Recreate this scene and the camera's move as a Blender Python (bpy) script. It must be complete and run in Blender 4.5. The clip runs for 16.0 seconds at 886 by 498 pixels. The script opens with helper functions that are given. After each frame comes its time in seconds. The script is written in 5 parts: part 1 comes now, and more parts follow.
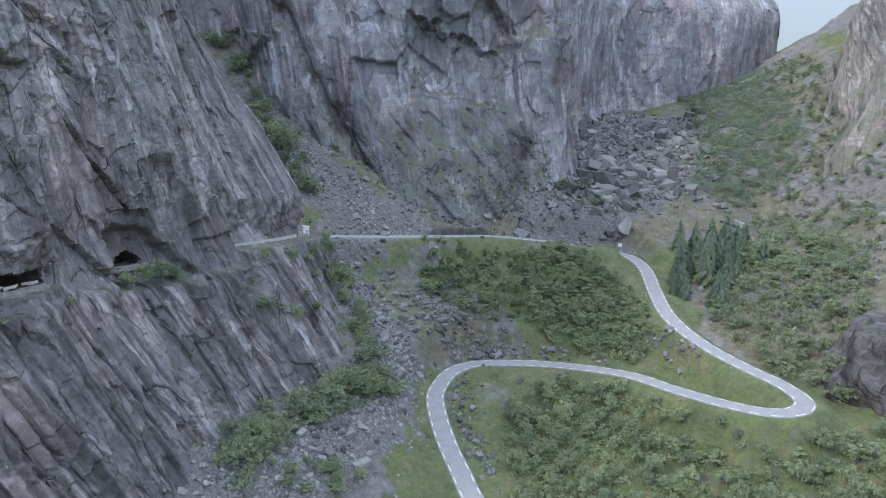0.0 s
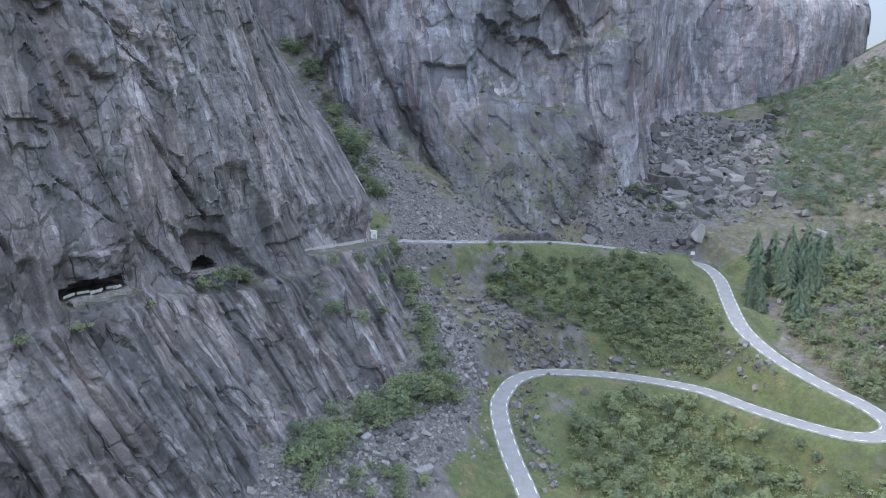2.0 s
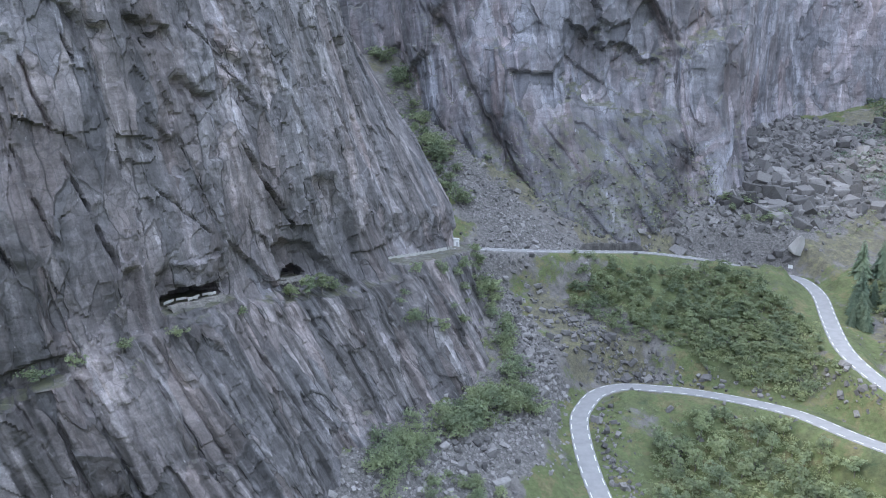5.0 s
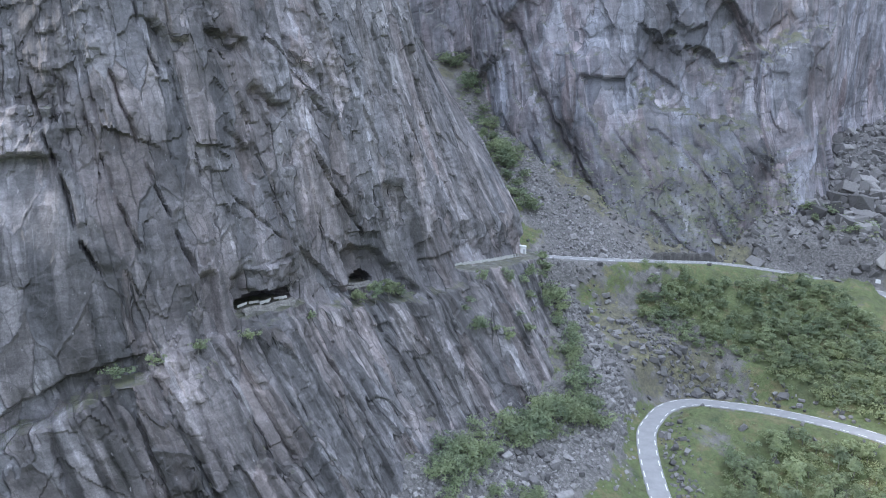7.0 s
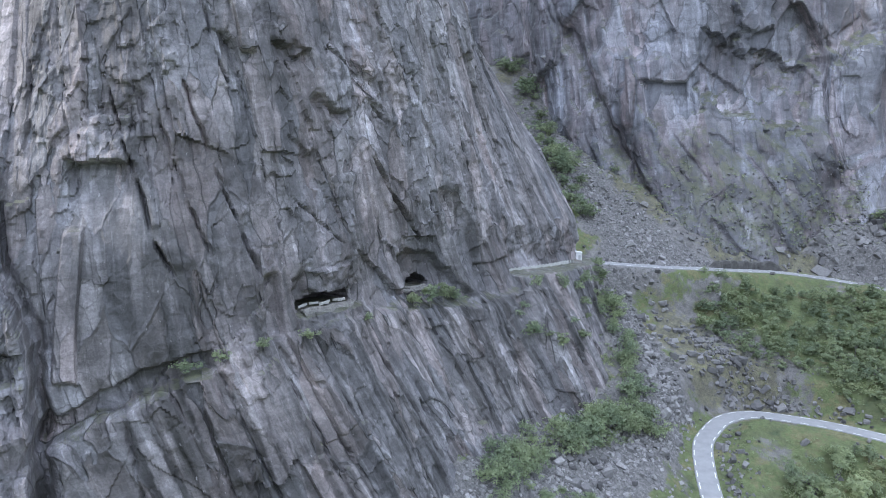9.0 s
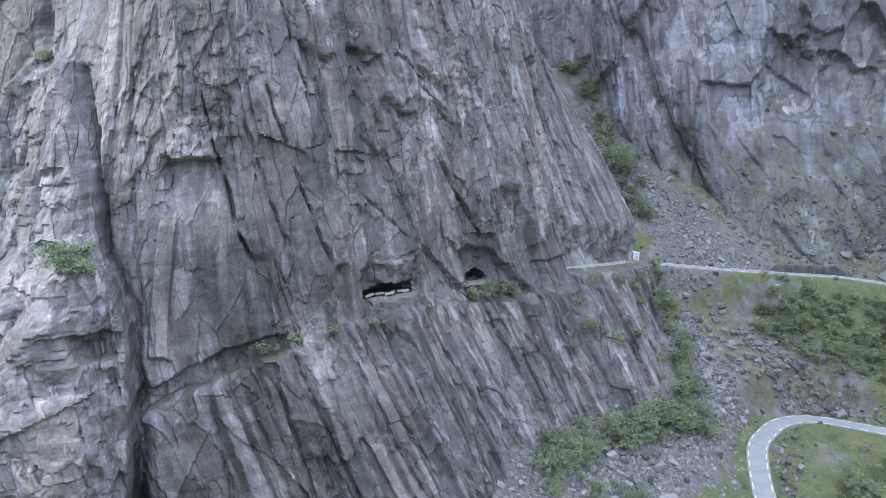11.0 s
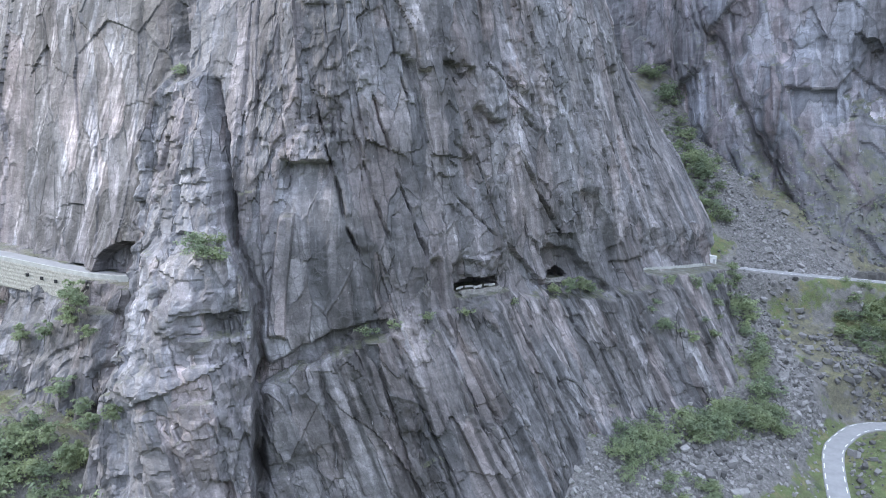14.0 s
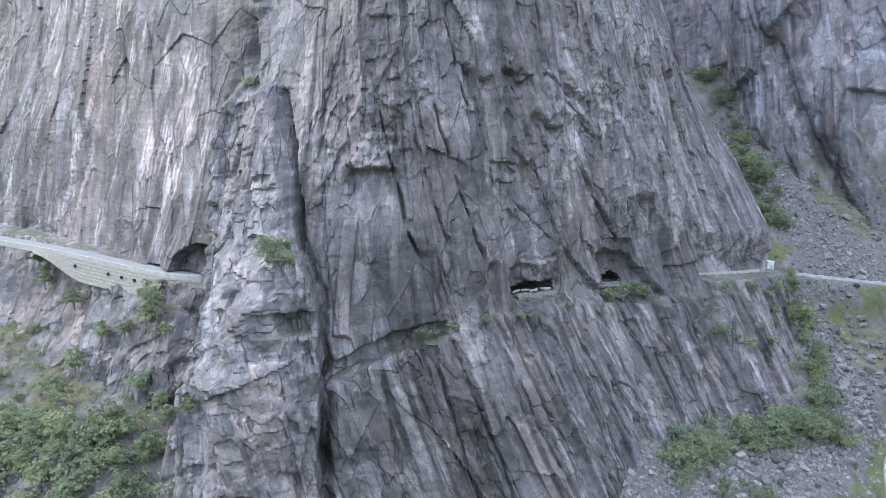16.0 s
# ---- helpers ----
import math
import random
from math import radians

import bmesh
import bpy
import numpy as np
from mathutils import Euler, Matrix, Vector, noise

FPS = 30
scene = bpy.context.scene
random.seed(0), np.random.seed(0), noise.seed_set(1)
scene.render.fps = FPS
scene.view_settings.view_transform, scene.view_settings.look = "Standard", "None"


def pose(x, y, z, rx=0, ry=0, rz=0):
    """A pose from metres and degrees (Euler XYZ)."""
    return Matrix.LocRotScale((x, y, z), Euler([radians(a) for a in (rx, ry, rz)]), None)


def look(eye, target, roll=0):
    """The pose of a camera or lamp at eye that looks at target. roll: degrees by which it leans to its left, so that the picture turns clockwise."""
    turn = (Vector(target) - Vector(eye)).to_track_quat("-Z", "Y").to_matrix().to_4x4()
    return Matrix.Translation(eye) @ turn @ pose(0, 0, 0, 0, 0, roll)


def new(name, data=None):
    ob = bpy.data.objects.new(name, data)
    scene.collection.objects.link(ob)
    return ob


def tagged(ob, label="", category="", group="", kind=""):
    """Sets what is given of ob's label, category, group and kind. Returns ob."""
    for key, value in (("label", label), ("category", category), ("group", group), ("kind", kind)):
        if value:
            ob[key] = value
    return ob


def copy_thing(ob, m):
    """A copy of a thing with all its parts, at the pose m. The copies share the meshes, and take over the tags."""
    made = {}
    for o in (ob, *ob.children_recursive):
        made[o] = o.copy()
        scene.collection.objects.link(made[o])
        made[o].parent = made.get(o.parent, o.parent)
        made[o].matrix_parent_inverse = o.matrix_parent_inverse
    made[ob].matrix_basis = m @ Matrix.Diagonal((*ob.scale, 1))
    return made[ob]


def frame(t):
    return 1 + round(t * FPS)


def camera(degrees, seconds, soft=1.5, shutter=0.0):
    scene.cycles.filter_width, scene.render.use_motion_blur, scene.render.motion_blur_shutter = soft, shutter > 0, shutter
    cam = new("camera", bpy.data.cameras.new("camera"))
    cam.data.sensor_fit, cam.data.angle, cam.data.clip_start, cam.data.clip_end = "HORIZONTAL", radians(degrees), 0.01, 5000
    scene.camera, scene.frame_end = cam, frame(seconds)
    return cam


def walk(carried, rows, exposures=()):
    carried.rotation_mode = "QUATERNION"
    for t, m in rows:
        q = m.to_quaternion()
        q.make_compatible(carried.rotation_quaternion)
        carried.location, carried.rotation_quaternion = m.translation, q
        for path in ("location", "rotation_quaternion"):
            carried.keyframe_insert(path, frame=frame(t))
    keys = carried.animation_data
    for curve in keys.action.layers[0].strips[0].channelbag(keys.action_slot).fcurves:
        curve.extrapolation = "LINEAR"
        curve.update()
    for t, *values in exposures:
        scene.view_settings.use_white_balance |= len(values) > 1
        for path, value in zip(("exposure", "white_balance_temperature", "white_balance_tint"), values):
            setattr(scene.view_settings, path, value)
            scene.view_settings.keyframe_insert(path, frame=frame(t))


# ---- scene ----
cam = camera(65.83, 16.0, 1.0)
PATH = [
    (0.0, pose(0.02, -0.01, 100.08, 78.81, -0.17, -2.06)),
    (0.5, pose(-0.06, 0.28, 100.72, 78.79, -0.14, -0.38)),
    (1.0, pose(-0.11, 0.51, 101.31, 78.76, -0.13, 1.01)),
    (1.5, pose(-0.13, 0.69, 101.87, 78.76, -0.09, 2.27)),
    (2.0, pose(-0.11, 0.80, 102.40, 78.75, -0.06, 3.53)),
    (2.5, pose(-0.06, 0.87, 102.89, 78.76, -0.01, 4.77)),
    (3.0, pose(0.00, 0.89, 103.36, 78.75, 0.04, 6.02)),
    (5.5, pose(0.34, 0.97, 105.36, 78.97, 0.24, 12.09)),
    (6.0, pose(0.34, 1.07, 105.71, 79.04, 0.21, 13.74)),
    (6.5, pose(0.32, 1.15, 106.04, 79.09, 0.21, 14.94)),
    (7.0, pose(0.32, 1.18, 106.33, 79.15, 0.22, 16.26)),
    (7.5, pose(0.38, 1.06, 106.58, 79.21, 0.22, 17.38)),
    (8.0, pose(0.53, 0.70, 106.78, 79.44, 0.26, 18.61)),
    (8.5, pose(0.80, 0.02, 106.94, 79.50, 0.28, 19.76)),
    (9.0, pose(1.19, -1.04, 107.08, 79.48, 0.28, 20.98)),
    (9.5, pose(1.69, -2.49, 107.21, 79.50, 0.24, 22.26)),
    (12.0, pose(4.76, -13.77, 107.95, 79.45, -0.11, 27.98)),
    (12.5, pose(5.24, -16.22, 108.14, 79.48, -0.14, 28.95)),
    (13.0, pose(5.62, -18.54, 108.35, 79.51, -0.18, 29.93)),
    (13.5, pose(5.90, -20.67, 108.60, 79.55, -0.18, 30.90)),
    (14.0, pose(6.08, -22.58, 108.89, 79.59, -0.17, 31.82)),
    (14.5, pose(6.17, -24.25, 109.21, 79.60, -0.14, 32.72)),
    (15.0, pose(6.20, -25.69, 109.57, 79.60, -0.07, 33.65)),
    (15.5, pose(6.19, -26.89, 109.97, 79.65, 0.01, 34.68)),
    (16.0, pose(6.13, -27.85, 110.41, 79.68, 0.07, 35.71)),
]
EXPOSURE = [(0.0, 1.85), (1.5, 1.91), (3.0, 2.04), (5.5, 2.17), (9.0, 2.27), (12.5, 2.31), (16.0, 2.27)]
walk(cam, PATH, EXPOSURE)

# ---- light ----
SUN_TURN, SUN_RISE = radians(238), radians(37)      # compass turn from +y towards +x, height
world = bpy.data.worlds.new("world")
scene.world = world
world.use_nodes = True
wn, wl = world.node_tree.nodes, world.node_tree.links
sky = wn.new("ShaderNodeTexSky")
sky.sky_type = "NISHITA"
sky.sun_disc = False
sky.sun_elevation, sky.sun_rotation = SUN_RISE, SUN_TURN
sky.altitude, sky.air_density, sky.dust_density, sky.ozone_density = 200, 1.0, 2.5, 1.5
veil = wn.new("ShaderNodeMix")
veil.data_type = "RGBA"
veil.inputs[0].default_value = 0.92
cloud = wn.new("ShaderNodeValToRGB")      # an overcast sky, three times brighter overhead than at the horizon
cloud.color_ramp.elements.new(0.15)
cloud.color_ramp.elements.new(0.6)
for e_, at_, v_ in zip(cloud.color_ramp.elements, (0.0, 0.15, 0.6, 1.0), (0.6, 1.05, 3.5, 4.5)):
    e_.position, e_.color = at_, (v_ * 0.86, v_, v_ * 1.25, 1)
way = wn.new("ShaderNodeSeparateXYZ")
wl.new(wn.new("ShaderNodeTexCoord").outputs["Generated"], way.inputs[0])
wl.new(way.outputs[2], cloud.inputs[0])
wl.new(cloud.outputs[0], veil.inputs[7])
wl.new(sky.outputs["Color"], veil.inputs[6])
wl.new(veil.outputs[2], wn["Background"].inputs["Color"])
wn["Background"].inputs["Strength"].default_value = 0.15
sun = new("sun", bpy.data.lights.new("sun", "SUN"))
sun.data.energy, sun.data.angle, sun.data.color = 0.6, radians(8), (1.0, 0.97, 0.93)
sun_way = Vector((math.sin(SUN_TURN) * math.cos(SUN_RISE), math.cos(SUN_TURN) * math.cos(SUN_RISE), math.sin(SUN_RISE)))
sun.matrix_world = look((0, 0, 500), Vector((0, 0, 500)) - sun_way)

# ---- noise and mesh helpers ----
_rs = np.random.RandomState(11)
_perm = np.concatenate([_rs.permutation(256)] * 3)
_grad = _rs.normal(size=(256, 2))
_grad /= np.linalg.norm(_grad, axis=1)[:, None]


def perlin(x, y):
    """Smooth noise from -1 to 1 at arrays of places."""
    xi, yi = np.floor(x).astype(int), np.floor(y).astype(int)
    fx, fy = x - xi, y - yi
    u, v = fx * fx * fx * (fx * (fx * 6 - 15) + 10), fy * fy * fy * (fy * (fy * 6 - 15) + 10)

    def corner(a, b):
        g = _grad[_perm[_perm[(xi + a) & 255] + ((yi + b) & 255)]]
        return g[..., 0] * (fx - a) + g[..., 1] * (fy - b)
    low = corner(0, 0) * (1 - u) + corner(1, 0) * u
    high = corner(0, 1) * (1 - u) + corner(1, 1) * u
    return 1.4 * (low * (1 - v) + high * v)


def fbm(x, y, octaves=4, gain=0.5):
    total, size = 0.0, 1.0
    for k in range(octaves):
        total = total + size * perlin(x * 2 ** k + 17.3 * k, y * 2 ** k - 9.1 * k)
        size *= gain
    return total


def cells(x, y, seed=0):
    """Cell noise: distance to the nearest border, a random number a cell, and the offset from the cell's middle."""
    xi, yi = np.floor(x).astype(int), np.floor(y).astype(int)
    f1, f2 = np.full(x.shape, 9.0), np.full(x.shape, 9.0)
    rnd, ox, oy = np.zeros(x.shape), np.zeros(x.shape), np.zeros(x.shape)
    for a in (-1, 0, 1):
        for b in (-1, 0, 1):
            h = _perm[_perm[(xi + a + seed * 37) & 255] + ((yi + b + seed * 91) & 255)]
            jx, jy = h / 255.0, _perm[h + 100] / 255.0
            dx, dy = xi + a + 0.1 + 0.8 * jx - x, yi + b + 0.1 + 0.8 * jy - y
            d = np.sqrt(dx * dx + dy * dy)
            near = d < f1
            f2 = np.where(near, f1, np.minimum(f2, d))
            rnd, ox, oy = np.where(near, _perm[h + 50] / 255.0, rnd), np.where(near, -dx, ox), np.where(near, -dy, oy)
            f1 = np.where(near, d, f1)
    return f2 - f1, rnd, ox, oy


def smooth(a, b, x):
    t = np.clip((x - a) / (b - a), 0, 1)
    return t * t * (3 - 2 * t)


def mesh_from(name, verts, faces, material):
    me = bpy.data.meshes.new(name)
    me.from_pydata(np.asarray(verts).tolist(), [], np.asarray(faces).tolist() if not isinstance(faces, list) else faces)
    me.materials.append(material)
    return me


def sheet(name, X, Y, Z, material, along=None, up=None, cover=None, tone=None, depth=0.0):
    """A grid of points as one smooth mesh."""
    n, m = X.shape
    idx = np.arange(n * m).reshape(n, m)
    faces = np.stack([idx[:-1, :-1], idx[:-1, 1:], idx[1:, 1:], idx[1:, :-1]], -1).reshape(-1, 4)
    ob = new(name, mesh_from(name, np.stack([X, Y, Z], -1).reshape(-1, 3), faces, material))
    if along is not None:
        at = ob.data.attributes.new("face", "FLOAT_VECTOR", "POINT")
        at.data.foreach_set("vector", np.stack([along, up, 0 * up + depth], -1).astype(np.float32).ravel())
        at = ob.data.attributes.new("tone", "FLOAT", "POINT")
        at.data.foreach_set("value", (np.ones(n * m) if tone is None else tone.ravel()).astype(np.float32))
    if cover is not None:
        at = ob.data.attributes.new("cover", "FLOAT_VECTOR", "POINT")
        at.data.foreach_set("vector", np.stack(cover, -1).astype(np.float32).ravel())
    return ob


def spline(points, n):
    """n places evenly spread along a smooth line through the points, with the number of the point at each."""
    p = np.array(points, float)
    q = np.vstack([2 * p[0] - p[1], p, 2 * p[-1] - p[-2]])
    out, key = [], []
    for i in range(len(p) - 1):
        t = np.linspace(0, 1, 40, endpoint=False)[:, None]
        a, b, c, d = q[i], q[i + 1], q[i + 2], q[i + 3]
        out.append(0.5 * (2 * b + (c - a) * t + (2 * a - 5 * b + 4 * c - d) * t ** 2 + (3 * b - a - 3 * c + d) * t ** 3))
        key.append(i + t[:, 0])
    out.append(p[-1:])
    key.append([len(p) - 1.0])
    out, key = np.vstack(out), np.concatenate(key)
    run = np.concatenate([[0], np.cumsum(np.linalg.norm(np.diff(out[:, :2], axis=0), axis=1))])
    s = np.linspace(0, run[-1], n)
    return np.stack([np.interp(s, run, out[:, k]) for k in range(p.shape[1])], 1), np.interp(s, run, key), s


def chance(i, j, seed):
    """A fixed random number for whole numbers i, j."""
    return _perm[_perm[_perm[i & 255] + (j & 255)] + seed] / 255.0


def joints(U, Z, tilt, size, long, deep, crack, seed, width=0.25, share=0.45):
    """Columns between steep joints, broken across into blocks of their own depth; some joints gape."""
    a = math.radians(tilt)
    w = 0.10 * size * fbm(U / (size * 4), Z / (size * 7), 2) + 0.25 * fbm(U / 3, Z / 4, 2)
    q, p = (U * math.cos(a) + Z * math.sin(a) + w) / size, (Z * math.cos(a) - U * math.sin(a)) / long
    i = np.floor(q).astype(int)
    f = q - i
    here, before, after = (0.15 + 0.7 * chance(i + k, i * 0, seed) for k in (0, -1, 1))
    col = np.where(f < here, i, i + 1)
    gap = np.minimum(np.abs(f - here), np.minimum(f + 1 - before, after + 1 - f)) * size
    edge = np.where(np.abs(f - here) * size <= gap + 1e-6, i, np.where(f + 1 - before < 0.5, i - 1, i + 1))
    pp = p * (0.6 + 0.9 * chance(col, col * 0 + 3, seed)) + 10 * chance(col, col * 0 + 5, seed) + 0.10 * perlin(U / size, Z / size)
    row = np.floor(pp).astype(int)
    g = pp - row
    r, r2, r3 = chance(col, row, seed), chance(col, row + 77, seed), chance(col, row + 141, seed)
    flat = deep * (2 * r - 1) + deep * 0.7 * (r2 - 0.5) * (g - 0.5) * 2 + deep * 0.5 * (r3 - 0.5) * np.clip((f - 0.5) * 2, -1, 1)
    open_ = (chance(edge, edge * 0 + 9, seed) < share) * smooth(-0.35, 0.15, perlin(U / (size * 2) + seed, Z / (long * 1.2)))
    return flat - crack * open_ * smooth(width, 0.0, gap)


# ---- materials ----
def material(name, rough=0.9):
    m = bpy.data.materials.new(name)
    m.use_nodes = True
    m.node_tree.nodes["Principled BSDF"].inputs["Roughness"].default_value = rough
    m.node_tree.nodes["Principled BSDF"].inputs["Specular IOR Level"].default_value = 0.3
    return m, m.node_tree.nodes, m.node_tree.links, m.node_tree.nodes["Principled BSDF"]


def noise_node(n, l, vector, scale, detail=4, rough=0.55):
    t = n.new("ShaderNodeTexNoise")
    t.inputs["Scale"].default_value, t.inputs["Detail"].default_value, t.inputs["Roughness"].default_value = scale, detail, rough
    if vector is not None:
        l.new(vector, t.inputs["Vector"])
    return t.outputs["Fac"]


def ramp(n, l, fac, stops):
    r = n.new("ShaderNodeValToRGB")
    els = r.color_ramp.elements
    els[0].position, els[1].position = stops[0][0], stops[-1][0]
    for p, _ in stops[1:-1]:
        els.new(p)
    for e, (p, c) in zip(els, stops):
        e.position, e.color = p, (*c, 1) if isinstance(c, tuple) else (c, c, c, 1)
    l.new(fac, r.inputs["Fac"])
    return r.outputs["Color"]


def mix(n, l, fac, a, b, mode="MIX"):
    x = n.new("ShaderNodeMix")
    x.data_type, x.blend_type = "RGBA", mode
    for key, v in ((0, fac), (6, a), (7, b)):
        if isinstance(v, bpy.types.NodeSocket):
            l.new(v, x.inputs[key])
        else:
            x.inputs[key].default_value = v if key == 0 else (*v, 1)
    return x.outputs[2]


def scaled(n, l, vector, size):
    v = n.new("ShaderNodeVectorMath")
    v.operation = "MULTIPLY"
    l.new(vector, v.inputs[0])
    v.inputs[1].default_value = size
    return v.outputs[0]


def bump(n, l, bsdf, height, strength, distance):
    b = n.new("ShaderNodeBump")
    b.inputs["Strength"].default_value, b.inputs["Distance"].default_value = strength, distance
    l.new(height, b.inputs["Height"])
    l.new(b.outputs["Normal"], bsdf.inputs["Normal"])


def bw(n, l, colour):
    g = n.new("ShaderNodeRGBToBW")
    l.new(colour, g.inputs[0])
    return g.outputs[0]


def half(n, l, value):
    s = n.new("ShaderNodeMath")
    s.operation = "MULTIPLY"
    s.inputs[1].default_value = 0.5
    l.new(value, s.inputs[0])
    return s.outputs[0]


def voronoi(n, l, vector, feature="F1"):
    v = n.new("ShaderNodeTexVoronoi")
    v.feature = feature
    v.inputs["Scale"].default_value = 1.0
    l.new(vector, v.inputs["Vector"])
    return v


def moved(n, l, vector, by, amount):
    s = n.new("ShaderNodeVectorMath")
    s.operation = "MULTIPLY_ADD"
    s.inputs[1].default_value = amount
    l.new(by, s.inputs[0])
    l.new(vector, s.inputs[2])
    return s.outputs[0]


def cliff_material(name, tone, streak=1.0, size=1.0, heath=0.55, brown=0.5):
    """Grey gneiss in plain faces, with long dark and fine pale water streaks that run down them."""
    m, n, l, b = material(name, 0.75)
    at = n.new("ShaderNodeAttribute")
    at.attribute_name = "face"
    face = scaled(n, l, at.outputs["Vector"], (size, size, 1))
    pos = n.new("ShaderNodeNewGeometry").outputs["Position"]
    warp = n.new("ShaderNodeTexNoise")
    warp.inputs["Scale"].default_value, warp.inputs["Detail"].default_value = 0.22, 3
    l.new(face, warp.inputs["Vector"])
    bent = moved(n, l, face, warp.outputs["Color"], (2.2, 3.0, 0))
    blocks = voronoi(n, l, scaled(n, l, bent, (0.16, 0.05, 1))).outputs["Color"]
    plates = voronoi(n, l, scaled(n, l, bent, (0.34, 0.22, 1))).outputs["Color"]
    splits = voronoi(n, l, scaled(n, l, bent, (0.16, 0.05, 1)), "DISTANCE_TO_EDGE").outputs["Distance"]
    hair = voronoi(n, l, scaled(n, l, bent, (0.34, 0.22, 1)), "DISTANCE_TO_EDGE").outputs["Distance"]
    patch = noise_node(n, l, pos, 0.035, 5, 0.6)
    base = ramp(n, l, patch, [(0.3, tuple(c * 0.78 for c in tone)), (0.5, tone), (0.72, tuple(c * 1.25 for c in tone))])
    tint = noise_node(n, l, scaled(n, l, face, (0.045, 0.02, 1)), 1.0, 4, 0.6)
    base = mix(n, l, ramp(n, l, tint, [(0.46, 0.0), (0.6, brown)]), base, (tone[0] * 1.28, tone[1] * 1.06, tone[2] * 1.0))
    # broad dark streaks, soft at the sides, each face with its own set
    run = moved(n, l, scaled(n, l, bent, (0.24, 0.011, 1)), blocks, (1.4, 3.0, 0))
    where = noise_node(n, l, scaled(n, l, face, (0.035, 0.022, 1)), 1.0, 3, 0.6)
    streaks = noise_node(n, l, run, 1.0, 5, 0.62)
    wet = ramp(n, l, where, [(0.36, 0.25), (0.55, 1.0)])
    strength = mix(n, l, wet, (0, 0, 0), ramp(n, l, streaks, [(0.46, 0.0), (0.53, 0.7 * streak), (0.62, 0.95 * streak)]))
    base = mix(n, l, strength, base, tuple(c * 0.52 for c in tone))
    # fine streaks, dark and pale
    fine = noise_node(n, l, moved(n, l, scaled(n, l, bent, (0.75, 0.05, 1)), blocks, (2.0, 4.0, 0)), 1.0, 6, 0.7)
    base = mix(n, l, mix(n, l, wet, (0.04, 0.04, 0.04), (0.34, 0.34, 0.34)), base, ramp(n, l, fine, [(0.34, 0.26), (0.5, 0.48), (0.66, 0.74)]), "OVERLAY")
    thin = noise_node(n, l, moved(n, l, scaled(n, l, face, (0.8, 0.04, 1)), blocks, (2.0, 5.0, 0)), 1.0, 4, 0.6)
    strength = mix(n, l, ramp(n, l, where, [(0.42, 1.0), (0.60, 0.3)]), (0, 0, 0), ramp(n, l, thin, [(0.61, 0.0), (0.65, 0.55 * streak)]))
    base = mix(n, l, strength, base, tuple(min(0.6, c * 1.9) for c in tone))
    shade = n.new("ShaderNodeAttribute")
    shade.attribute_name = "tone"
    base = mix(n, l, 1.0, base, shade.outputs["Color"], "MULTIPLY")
    stain = noise_node(n, l, moved(n, l, scaled(n, l, bent, (0.11, 0.05, 1)), blocks, (0.6, 0.6, 0)), 1.0, 6, 0.68)
    base = mix(n, l, 0.75, base, ramp(n, l, stain, [(0.36, 0.24), (0.52, 0.5), (0.66, 0.74)]), "OVERLAY")
    base = mix(n, l, 0.5, base, ramp(n, l, bw(n, l, blocks), [(0.2, 0.32), (0.8, 0.68)]), "OVERLAY")
    hue = n.new("ShaderNodeSeparateXYZ")
    l.new(blocks, hue.inputs[0])
    base = mix(n, l, 1.0, base, ramp(n, l, hue.outputs[0], [(0.1, (0.97, 0.995, 1.03)), (0.55, (1.0, 1.0, 1.0)), (0.95, (1.07, 1.0, 0.98))]), "MULTIPLY")
    strata = noise_node(n, l, scaled(n, l, bent, (0.10, 0.75, 1)), 1.0, 5, 0.7)
    base = mix(n, l, 0.4, base, ramp(n, l, strata, [(0.36, 0.26), (0.5, 0.5), (0.64, 0.72)]), "OVERLAY")
    base = mix(n, l, 0.5, base, ramp(n, l, bw(n, l, plates), [(0.2, 0.32), (0.8, 0.70)]), "OVERLAY")
    grain = noise_node(n, l, pos, 2.3, 8, 0.8)
    base = mix(n, l, 0.62, base, ramp(n, l, grain, [(0.34, 0.30), (0.66, 0.80)]), "OVERLAY")
    # scattered pale flecks
    pale_flecks = noise_node(n, l, scaled(n, l, face, (1.0, 0.4, 1)), 1.0, 5, 0.65)
    base = mix(n, l, ramp(n, l, pale_flecks, [(0.66, 0.0), (0.70, 0.6)]), base, tuple(min(0.6, c * 1.9) for c in tone))
    # dark lines along the open joints
    gaps = noise_node(n, l, pos, 0.10, 4, 0.6)
    open_ = ramp(n, l, gaps, [(0.43, 0.0), (0.56, 0.85)])
    base = mix(n, l, mix(n, l, open_, (0, 0, 0), ramp(n, l, splits, [(0.0, 1.0), (0.022, 0.0)])), base, tuple(c * 0.4 for c in tone))
    base = mix(n, l, mix(n, l, open_, (0, 0, 0), ramp(n, l, hair, [(0.0, 0.85), (0.04, 0.0)])), base, tuple(c * 0.42 for c in tone))
    up_face = n.new("ShaderNodeSeparateXYZ")
    l.new(n.new("ShaderNodeNewGeometry").outputs["Normal"], up_face.inputs[0])
    growth = n.new("ShaderNodeMath")
    growth.operation = "MULTIPLY_ADD"
    growth.inputs[1].default_value = 0.9
    l.new(noise_node(n, l, pos, 0.16, 7, 0.75), growth.inputs[0])
    l.new(up_face.outputs[2], growth.inputs[2])
    green = ramp(n, l, noise_node(n, l, pos, 0.6, 5, 0.7), [(0.35, (0.05, 0.06, 0.034)), (0.65, (0.12, 0.125, 0.06))])
    base = mix(n, l, ramp(n, l, half(n, l, growth.outputs[0]), [(heath, 0.0), (heath + 0.11, 0.7)]), base, green)
